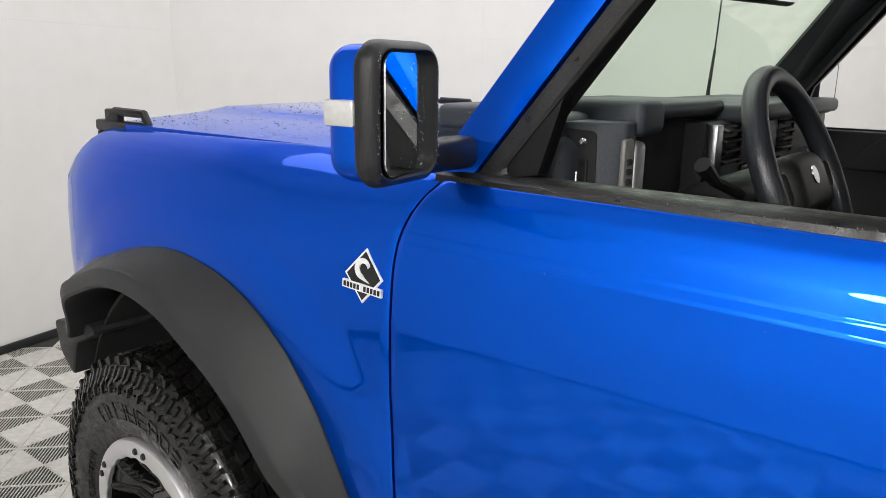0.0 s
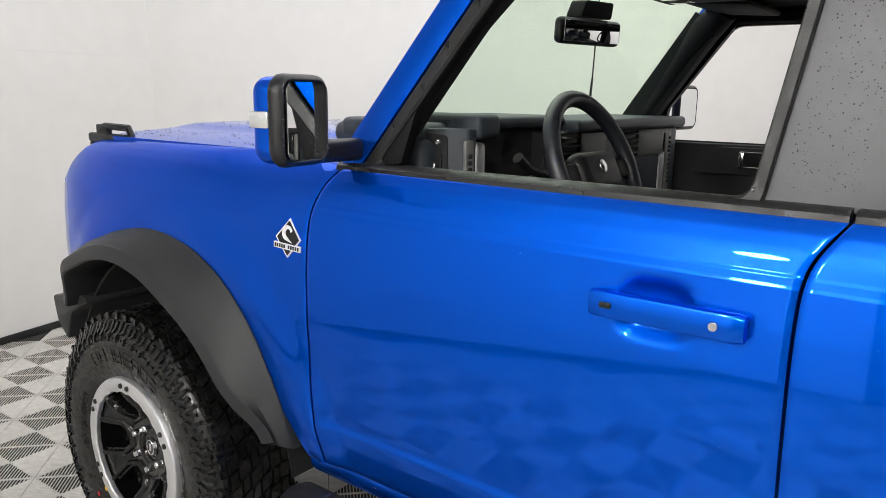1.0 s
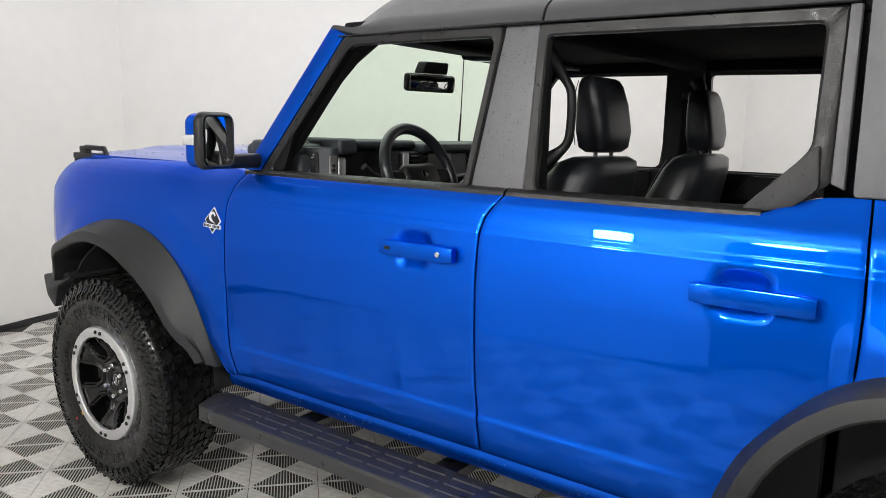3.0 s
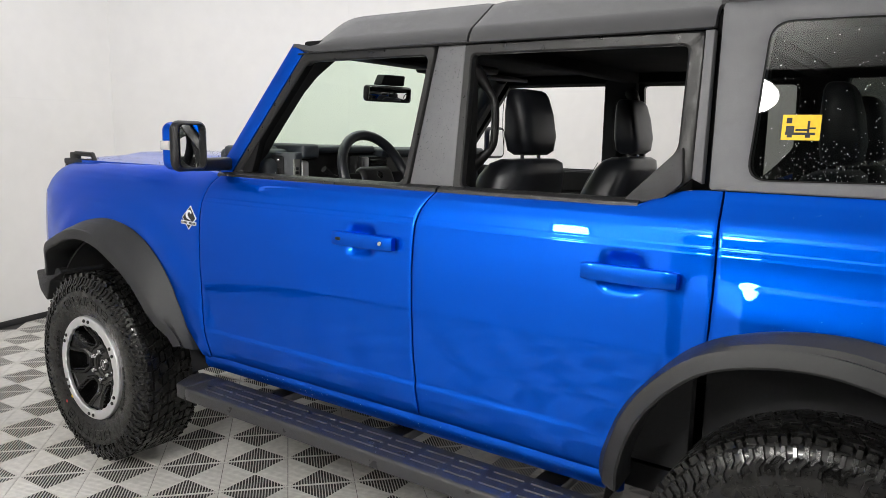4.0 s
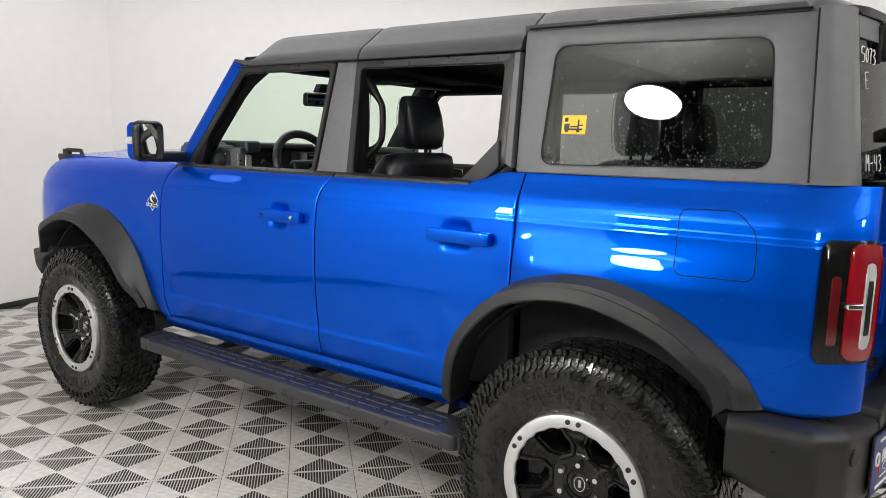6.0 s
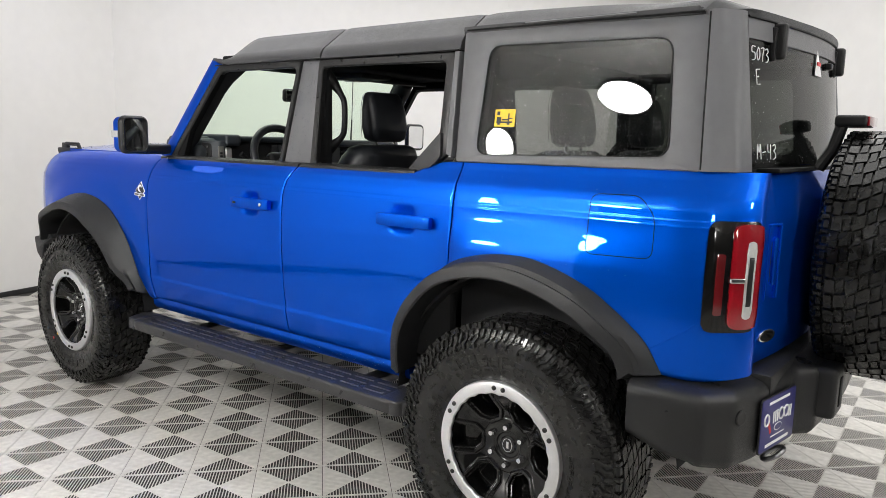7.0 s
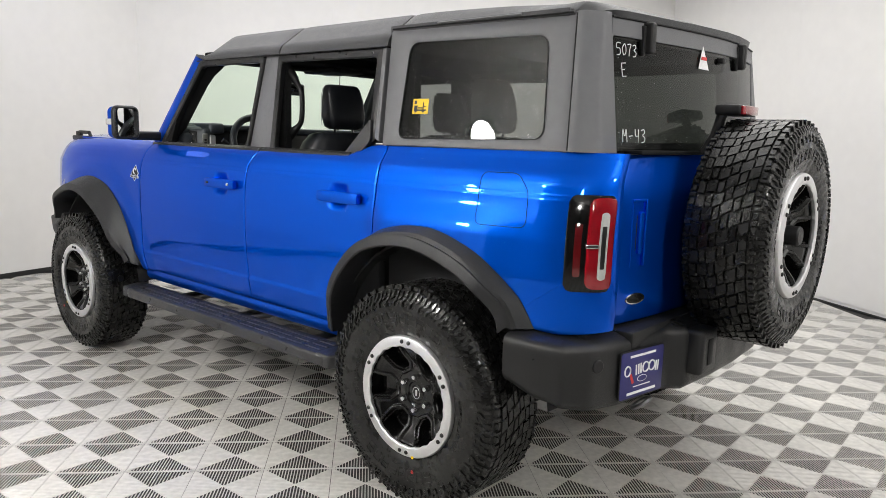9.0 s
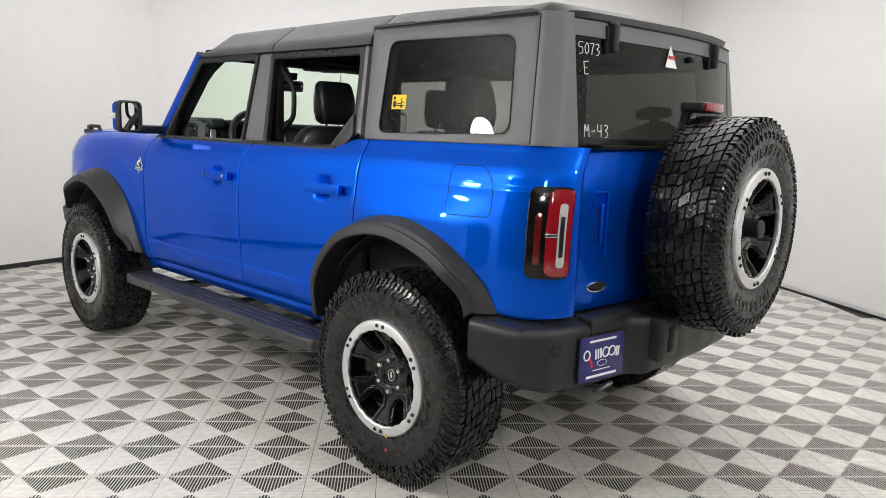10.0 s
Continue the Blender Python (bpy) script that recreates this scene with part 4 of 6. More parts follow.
def rim_mesh():
    """The alloy's face: a dished hub, six spokes and six deep windows with raised chamfered lips."""
    NR, NT = 84, 432
    verts, faces = [], []
    for i in range(NR):
        r = 0.030 + (0.198 - 0.030) * i / (NR - 1)
        for k in range(NT):
            th = 2 * math.pi * k / NT
            d = (th + math.pi / 6) % (math.pi / 3) - math.pi / 6
            y = -0.082 - 0.046 * step(0.085, 0.200, r)
            px, py = r * math.cos(d) - 0.150, abs(r * math.sin(d))
            q = max(-px - 0.050, py - 0.046 - 0.10 * px, (py - px - 0.070) * 0.707)
            y += -0.010 * step(0.016, 0.010, q) * step(-0.002, 0.002, q) + 0.004 * step(-0.001, -0.003, q) + 0.056 * step(-0.007, -0.013, q)
            y += 0.006 * step(0.046, 0.042, r) - 0.004 * step(0.098, 0.092, r) * step(0.050, 0.056, r)
            verts.append((r * math.cos(th), y, r * math.sin(th)))
    for i in range(NR - 1):
        for k in range(NT):
            a, b = i * NT, (i + 1) * NT
            faces.append((a + k, a + (k + 1) % NT, b + (k + 1) % NT, b + k))
    c = len(verts)
    verts.append((0, -0.076, 0))
    faces += [(c, (k + 1) % NT, k) for k in range(NT)]
    barrel = lathe([(0.198, -0.130), (0.204, -0.11), (0.206, 0.0), (0.21, 0.10), (0.222, 0.115), (0.224, 0.105), (0.03, 0.03)], 64)
    return join(fix(raw(verts, faces)), barrel)


def ring_mesh():
    NT, loops = 288, []
    for r, y, sc in ((0.205, -0.130, 0), (0.1935, -0.135, 1), (0.1925, -0.147, 1), (0.1965, -0.1505, 1), (0.208, -0.151, 0), (0.226, -0.150, 0), (0.2345, -0.147, 0), (0.2375, -0.141, 0), (0.2375, -0.116, 0)):
        loops.append([((r + sc * 0.004 * abs(math.sin(12 * 2 * math.pi * k / NT))) * 1.0, y, 2 * math.pi * k / NT) for k in range(NT)])
    verts = [(r * math.cos(t), y, r * math.sin(t)) for l in loops for r, y, t in l]
    n = len(loops)
    faces = [(a * NT + k, a * NT + (k + 1) % NT, ((a + 1) % n) * NT + (k + 1) % NT, ((a + 1) % n) * NT + k) for a in range(n) for k in range(NT)]
    return fix(raw(verts, faces))


def to_mesh(name, bm):
    me = bpy.data.meshes.new(name)
    bm.to_mesh(me)
    bm.free()
    return me


def knob(r, h, n=12):
    return lathe([(0.0001, -h), (r * 0.55, -h), (r * 0.9, -h * 0.7), (r, 0.0), (r, 0.004)], n)


CARCASS, TREAD = tyre_mesh()
ME = dict(tyre=to_mesh("tyre", CARCASS), tread=to_mesh("tread_blocks", TREAD), rim=to_mesh("rim", rim_mesh()), ring=to_mesh("ring", ring_mesh()), bolt=to_mesh("bolt", knob(0.0085, 0.007)), nut=to_mesh("nut", lathe([(0.0001, -0.021), (0.008, -0.021), (0.0115, -0.016), (0.013, 0.0)], 8)),
          cap=to_mesh("cap", lathe([(0.0001, -0.110), (0.027, -0.1095), (0.031, -0.106), (0.034, -0.080)], 40)),
          oval=to_mesh("oval", turned(tube([(0.023 * math.cos(2 * math.pi * k / 32), -0.1105, 0.023 * 0.78 * math.sin(2 * math.pi * k / 32)) for k in range(32)], 0.0016, 6, True), Matrix.Rotation(radians(90), 4, "Y"))),
          badge_bar=to_mesh("badge_bar", rbox(-0.005, 0.005, -0.112, -0.109, -0.012, 0.012, 0.001, 1)),
          dot=to_mesh("dot", lathe([(0.0001, -0.001), (0.007, -0.001), (0.0072, 0.0)], 16)))


def wheel(name, m, dot, parent, spare=False):
    rim = place(name, ME["rim"], GLOSSBLACK, parent, "black alloy wheel with silver bead ring and knobbly tyre", smooth=50)
    rim.matrix_basis = m
    place("tyre", ME["tyre"], RUBBER, rim, "knobbly black off-road tyre", 40)
    tagged(place("tread", ME["tread"], WETRUBBER, rim, "", 40), kind="stuff")
    place("bead_ring", ME["ring"], SILVER, rim, "silver machined bead ring", 35)
    for k in range(6):
        for d in (-4.6, 4.6):
            b = place("ring_bolt", ME["bolt"], BOLT, rim)
            b.matrix_basis = Matrix.Rotation(radians(60 * k + 30 + d), 4, "Y") @ Matrix.Translation((0.217, -0.1495, 0))
        if not spare:
            n = place("lug_nut", ME["nut"], CHROME, rim)
            n.matrix_basis = Matrix.Rotation(radians(60 * k + 30), 4, "Y") @ Matrix.Translation((0.0665, -0.082, 0))
    if spare:
        part("spare_hub", lathe([(0.0001, -0.155), (0.032, -0.153), (0.037, -0.146), (0.038, -0.05)], 32), PLASTIC, rim, "black round spare wheel retainer")
    else:
        for nm, key, mm in (("hub_cap", "cap", GLOSSBLACK), ("cap_badge", "oval", CHROME), ("cap_badge", "badge_bar", CHROME)):
            place(nm, ME[key], mm, rim).matrix_basis = Matrix.Translation((0, 0.028, 0))
    for a, r, mm in () if spare else ((dot, 0.232, YELLOW), (dot + 2, 0.29, REDMARK)):
        d = place("paint_dot", ME["dot"].copy(), mm, rim)
        d.matrix_basis = Matrix.Rotation(radians(a), 4, "Y") @ Matrix.Translation((r, -0.1485 if r < 0.24 else -0.1505, 0))
    return rim


Z180 = Matrix.Rotation(math.pi, 4, "Z")
wheel("wheel", Matrix.Translation((0, -0.866, 0.431)), 134, car)
wheel("wheel", Matrix.Translation((2.949, -0.855, 0.431)), 78, car)
wheel("wheel", Matrix.Translation((0, 0.855, 0.431)) @ Z180, 20, car)
wheel("wheel", Matrix.Translation((2.949, 0.855, 0.431)) @ Z180, 50, car)
wheel("spare_wheel", Matrix.Translation((3.862, 0.015, 1.083)) @ Matrix.Rotation(radians(90), 4, "Z"), -85, car, True)
part("spare_carrier", join(rbox(3.62, 3.80, -0.12, 0.15, 0.95, 1.2, 0.02), rbox(3.62, 3.76, -0.05, 0.08, 0.80, 1.0, 0.02)), PLASTIC, car)

# ---- running boards ----
for side in (-1, 1):
    o = [(0.60, 0.84), (0.58, 0.90), (0.66, 1.0), (0.72, 1.012), (2.47, 1.018), (2.535, 0.99), (2.55, 0.92), (2.50, 0.84)]
    sb = part("running_board", prism([(x, side * y) for x, y in rounded(o, 0.014, 3)], 0.444, 0.492, r=0.012, seg=3), BOARD, car, "long black plastic running board with grip ribs")
    for row in range(3):
        y = 0.885 + row * 0.042
        for k in range(13):
            x = 0.78 + k * 0.127
            part("grip_rib", rbox(x, x + 0.105, side * y - 0.006, side * y + 0.006, 0.489, 0.4955, 0.003, 1), BOARD, sb)
    for x0, x1, out in ((0.60, 0.70, 1.004), (2.42, 2.545, 1.012)):
        o = [(x0, 0.85), (x0 - (0.018 if x0 < 1 else 0), 0.90), (x0 + (0.03 if x0 < 1 else 0), out), (x1 - (0 if x0 < 1 else 0.03), out + 0.004), (x1 + (0 if x0 < 1 else 0.010), 0.92), (x1, 0.85)]
        part("end_cap", prism([(x, side * y) for x, y in rounded(o, 0.012, 3)], 0.441, 0.4955, r=0.010, seg=3), BOARD, sb, "black moulded end cap")
    for x in (0.95, 1.55, 2.15):
        part("board_bracket", rbox(x, x + 0.09, side * 0.74 - 0.12, side * 0.74 + 0.12, 0.44, 0.475, 0.006), STEEL, car)
part("chassis", join(rbox(0.55, 2.40, -0.76, 0.76, 0.53, 0.57, 0.02), rbox(-0.7, 3.6, -0.52, -0.40, 0.46, 0.62, 0.02), rbox(-0.7, 3.6, 0.40, 0.52, 0.46, 0.62, 0.02), rbox(-0.70, 0.62, -0.5, 0.5, 0.55, 0.9, 0.02), rbox(2.35, 3.6, -0.5, 0.5, 0.62, 0.8, 0.02)), UNDER, car, "black underbody and chassis rails")
for x in (0.0, 2.949):
    part("axle", tube([(x, -0.78, 0.43), (x, -0.1, 0.43), (x, 0.1, 0.43), (x, 0.78, 0.43)], [0.045, 0.05, 0.05, 0.045], 14), UNDER, car)

# ---- rear bumper, plate, hook ----
def bumper_loft():
    path = [(3.372, -0.962), (3.48, -0.950), (3.585, -0.928), (3.650, -0.845), (3.688, -0.70), (3.722, -0.43), (3.775, -0.37), (3.79, -0.12), (3.79, 0.12), (3.775, 0.37), (3.722, 0.43), (3.688, 0.70), (3.650, 0.845), (3.585, 0.928), (3.48, 0.965), (3.335, 0.985)]
    prof = [(-0.13, 0.772), (-0.055, 0.760), (-0.022, 0.749), (-0.008, 0.741), (-0.001, 0.729), (0.001, 0.70), (-0.001, 0.58), (-0.006, 0.565), (-0.020, 0.550), (-0.05, 0.540), (-0.12, 0.535)]
    pts, n = [], len(path)
    dense = []
    for i in range(n - 1):
        for k in range(6):
            dense.append((path[i][0] + (path[i + 1][0] - path[i][0]) * k / 6, path[i][1] + (path[i + 1][1] - path[i][1]) * k / 6))
    dense.append(path[-1])
    rows = []
    for i, (x, y) in enumerate(dense):
        a, b = dense[max(i - 1, 0)], dense[min(i + 1, len(dense) - 1)]
        d = Vector((b[0] - a[0], b[1] - a[1])).normalized()
        nx, ny = d.y, -d.x
        drop = 0.03 * step(3.62, 3.36, x)
        rows.append([(x + nx * o, y + ny * o, z + (drop * 0.3 if z > 0.65 else -0.035 * step(3.50, 3.70, x) + 0.05 * step(3.52, 3.34, x))) for o, z in prof])
    k = len(prof)
    vs = [v for r in rows for v in r]
    fs = [(i * k + j, i * k + (j + 1) % k, (i + 1) * k + (j + 1) % k, (i + 1) * k + j) for i in range(len(rows) - 1) for j in range(k)]
    fs += [tuple(range(k)), tuple(range((len(rows) - 1) * k, len(rows) * k))]
    return fix(raw(vs, fs))


bumper = part("rear_bumper", bumper_loft(), BUMPER, car, "dark grey plastic rear bumper with a dealer plate", smooth=55)
part("bumper_pad", rbox(3.40, 3.70, -0.66, 0.66, 0.70, 0.772, 0.015), BUMPER, bumper)
for y in (-0.30, 0.30):
    part("hook_mount", rbox(3.74, 3.83, y - 0.07, y + 0.07, 0.575, 0.745, 0.018, 3), BUMPER, bumper)
    part("mount_slot", rbox(3.825, 3.834, y - 0.022, y + 0.022, 0.61, 0.71, 0.006), SEAL, bumper)
part("parking_sensor", lathe([(0.0001, 0.004), (0.02, 0.004), (0.023, 0.002), (0.024, -0.01)], 24, "x"), PLASTIC, bumper).matrix_basis = Matrix.Translation((3.660, -0.820, 0.678)) @ Matrix.Rotation(radians(-17), 4, "Z")
part("tow_ring", lathe([(0.036 + 0.008 * math.cos(a), 0.008 * math.sin(a)) for a in np.linspace(0, 2 * math.pi, 9)[:-1]], 28, "x", True), STEEL, bumper, "black steel tow ring").matrix_basis = Matrix.Translation((3.70, -0.565, 0.497)) @ Matrix.Rotation(radians(15), 4, "Z") @ Matrix.Rotation(radians(55), 4, "Y")

PM = Matrix.Translation((3.711, -0.605, 0.625)) @ Matrix.Diagonal((1, 0.96, 0.93, 1)) @ Matrix.Rotation(radians(-9), 4, "Z") @ Matrix(((0, 0, 1, 0), (1, 0, 0, 0), (0, 1, 0, 0), (0, 0, 0, 1)))
part("plate_rim", turned(prism(rrect(0.258, 0.186, 0.014), -0.002, 0.0025, r=0.001), PM), PLASTIC, bumper, "black rim of the dealer plate")
plate = part("dealer_plate", turned(prism(rrect(0.25, 0.178, 0.012), 0, 0.004, r=0.001), PM), NAVY, bumper, "navy dealer plate with white lettering bars and logo")


def bar(name, w, h, x, y, m, material, parent, th=0.001, z=0.004):
    return part(name, turned(rbox(x - w / 2, x + w / 2, y - h / 2, y + h / 2, z, z + th, 0), m), material, parent)


# logo drawn as plain strokes and bars
for x, w in ((-0.036, 0.008), (-0.022, 0.008), (-0.008, 0.008), (0.081, 0.008), (0.093, 0.007)):
    bar("logo_block", w, 0.040, x, 0.018, PM @ Matrix.Rotation(radians(4 if x < 0 else -4), 4, "Z"), WHITEMARK, plate)
for x, r0 in ((-0.088, 0.016), (0.018, 0.018), (0.055, 0.018)):
    part("logo_ring", turned(tube([(x + r0 * math.cos(a), 0.018 + 0.019 * math.sin(a), 0.0045) for a in np.linspace(0, 2 * math.pi, 25)[:-1]], 0.0032, 5, True), PM), WHITEMARK, plate)
bar("logo_stroke", 0.012, 0.04, -0.062, 0.012, PM @ Matrix.Rotation(radians(25), 4, "Z"), REDMARK, plate)
bar("name_bar", 0.15, 0.009, 0.0, 0.07, PM, WHITEMARK, plate)
bar("name_bar", 0.17, 0.010, 0.0, -0.072, PM, WHITEMARK, plate)
bar("name_bar", 0.10, 0.004, 0.0, -0.048, PM, WHITEMARK, plate)
part("logo_oval", turned(prism([(0.028 * math.cos(2 * math.pi * k / 28), -0.022 + 0.013 * math.sin(2 * math.pi * k / 28)) for k in range(28)], 0.004, 0.005), PM), WHITEMARK, plate)
part("logo_oval", turned(prism([(0.025 * math.cos(2 * math.pi * k / 28), -0.022 + 0.0105 * math.sin(2 * math.pi * k / 28)) for k in range(28)], 0.005, 0.0057), PM), NAVY, plate)

# tailgate details: handle, oval badge, lamp on the spare
GRIP = Matrix.Translation((rear_x(-0.58, 1.1) - 0.001, -0.58, 1.105)) @ Matrix.Rotation(radians(-11), 4, "Z") @ Matrix(((0, 0, 1, 0), (1, 0, 0, 0), (0, 1, 0, 0), (0, 0, 0, 1)))
part("tailgate_handle", turned(join(prism([(x + 0.034, y) for x, y in rrect(0.014, 0.235, 0.006)], -0.004, 0.012, r=0.004), prism([(x - 0.034, y) for x, y in rrect(0.008, 0.235, 0.004)], -0.004, 0.006, r=0.002),
     prism([(x, y + 0.113) for x, y in rrect(0.07, 0.010, 0.004)], -0.004, 0.009, r=0.003), prism([(x + 0.012, y) for x, y in rrect(0.026, 0.15, 0.010)], -0.004, 0.010, r=0.005)), GRIP), BLUE, tailgate, "blue upright tailgate grip")
part("grip_recess", turned(prism([(x - 0.016, y) for x, y in rrect(0.022, 0.13, 0.010)], -0.004, 0.0015), GRIP), PLASTIC, tailgate)
om = Matrix.Translation((rear_x(-0.575, 0.872) + 0.001, -0.575, 0.872)) @ Matrix.Rotation(radians(-12), 4, "Z") @ Matrix(((0, 0, 1, 0), (1, 0, 0, 0), (0, 1, 0, 0), (0, 0, 0, 1)))
ov = part("oval_badge", turned(prism([(0.052 * math.cos(2 * math.pi * k / 36), 0.021 * math.sin(2 * math.pi * k / 36)) for k in range(36)], 0, 0.007, r=0.003), om), CHROME, tailgate, "chrome oval badge with dark field")
part("badge_field", turned(prism([(0.045 * math.cos(2 * math.pi * k / 36), 0.0165 * math.sin(2 * math.pi * k / 36)) for k in range(36)], 0.007, 0.008), om), GLOSSBLACK, ov)
bl = part("brake_lamp", join(rbox(3.70, 3.80, -0.125, 0.06, 1.525, 1.565, 0.012, 3), tube([(3.72, -0.09, 1.53), (3.70, -0.09, 1.45), (3.66, -0.09, 1.38)], 0.02, 8)), PLASTIC, car, "black high brake lamp above the spare wheel")
part("red_lens", rbox(3.795, 3.807, -0.115, 0.05, 1.528, 1.562, 0.005), REDLENS, bl)

# ---- door handles ----
for side in (-1, 1):
    for (x0, x1, own) in ((1.408, 1.667, "fdoor"), (2.313, 2.570, "rdoor")):
        xs = np.linspace(x0, x1, 22)
        vs = []
        for i, x in enumerate(xs):
            u = (x - x0) / (x1 - x0)
            w = 0.888
            end = 0.88 + 0.12 * step(0, 0.02, u) * step(1, 0.98, u)
            zc, h = 1.151, 0.0235 * end
            pr = 0.021 * (0.85 + 0.15 * step(0, 0.08, u) * step(1, 0.92, u))
            for k in range(14):
                a = 2 * math.pi * k / 14
                ca, sa = math.cos(a), math.sin(a)
                vs.append((x, side * (w + 0.010 + pr * 0.5 + (pr * 0.62) * np.sign(ca) * abs(ca) ** 0.4), zc + h * np.sign(sa) * abs(sa) ** 0.4))
        fs = [(i * 14 + k, i * 14 + (k + 1) % 14, (i + 1) * 14 + (k + 1) % 14, (i + 1) * 14 + k) for i in range(21) for k in range(14)] + [tuple(range(14)), tuple(range(21 * 14, 22 * 14))]
        hd = part("door_handle", fix(raw(vs, fs)), BLUE, bodies[own, side], "blue painted pull handle", smooth=40)
        if own == "fdoor":
            k = part("lock_cylinder", lathe([(0.0001, -0.003), (0.007, -0.003), (0.0088, 0.0), (0.0088, 0.006)], 20), CHROME, bodies[own, side])
            k.matrix_basis = Matrix.Translation((1.622, side * 0.9215, 1.151)) @ (Matrix.Identity(4) if side < 0 else Z180)
            part("touch_pad", rbox(1.430, 1.452, side * 0.9215 - 0.003, side * 0.9215 + 0.003, 1.1455, 1.1565, 0.0028), PLASTIC, bodies[own, side])

# fuel door outline and lid
FUEL = rounded([(3.175, 1.297), (3.332, 1.300), (3.390, 1.242), (3.394, 1.118), (3.182, 1.114)], 0.03, 6)
def dense(pts, d=0.012):
    """A closed outline with points no farther apart than d."""
    out = []
    for i in range(len(pts)):
        a, b = Vector(pts[i]), Vector(pts[(i + 1) % len(pts)])
        k = max(1, math.ceil((b - a).length / d))
        out += [tuple(a + (b - a) * j / k) for j in range(k)]
    return out


def on_side(pts, off):
    return [(x, -(half_width(x, z) + off), z) for x, z in pts]
part("fuel_door_gap", tube(on_side(dense(FUEL), 0.0), 0.0016, 6, True), SEAL, bodies["quarter", -1])
# tail-panel joint line
part("panel_joint", tube(on_side([(3.40 + 0.15 * t, 0.845 + 0.11 * t) for t in np.linspace(0, 1, 12)], 0.0), 0.0015, 6), BLUE, bodies["quarter", -1])

# wing badge
def side_decal(name, pts, off, th, material, parent, label=""):
    n = len(pts)
    vs = on_side(pts, off + th) + on_side(pts, off - 0.002)
    return part(name, fix(raw(vs, [tuple(range(n)), tuple(range(2 * n - 1, n - 1, -1))] + [(i, (i + 1) % n, n + (i + 1) % n, n + i) for i in range(n)])), material, parent, label)


bx, bz = 0.593, 1.150
def diamond(s):
    return [(bx + 0.001, bz + 0.048 * s), (bx + 0.046 * s, bz), (bx - 0.001, bz - 0.048 * s), (bx - 0.046 * s, bz)]
badge = side_decal("wing_badge", diamond(1.0), 0, 0.003, WHITEMARK, bodies["fender", -1], "small black and white diamond badge")
side_decal("badge_field", diamond(0.88), 0.003, 0.001, PLASTIC, badge)
side_decal("badge_band", [(bx - 0.049, bz - 0.012), (bx - 0.049, bz - 0.026), (bx + 0.047, bz - 0.029), (bx + 0.047, bz - 0.015)][::-1], 0.003, 0.003, WHITEMARK, badge)
wave = [(bx - 0.002 + 0.0185 * math.cos(a), bz + 0.013 + 0.0185 * math.sin(a)) for a in np.linspace(radians(20), radians(255), 16)]
wave += [(bx + 0.016, bz - 0.010), (bx + 0.004, bz - 0.003)] + [(bx + 0.001 + 0.0105 * math.cos(a), bz + 0.0125 + 0.0105 * math.sin(a)) for a in np.linspace(radians(250), radians(15), 12)]
side_decal("badge_swirl", wave, 0.003, 0.0022, WHITEMARK, badge)
# its name drawn as plain upright bars in two groups
for k in (0, 1, 2, 3, 4, 6, 7, 8, 9, 10):
    xx = bx - 0.001 + (k - 5) * 0.0083
    zz = bz - 0.0205 - 0.031 * (xx - bx)
    side_decal("badge_bar", [(xx - 0.0027, zz - 0.0045), (xx + 0.0027, zz - 0.0045), (xx + 0.0027, zz + 0.0045), (xx - 0.0027, zz + 0.0045)], 0.006, 0.0008, PLASTIC, badge)

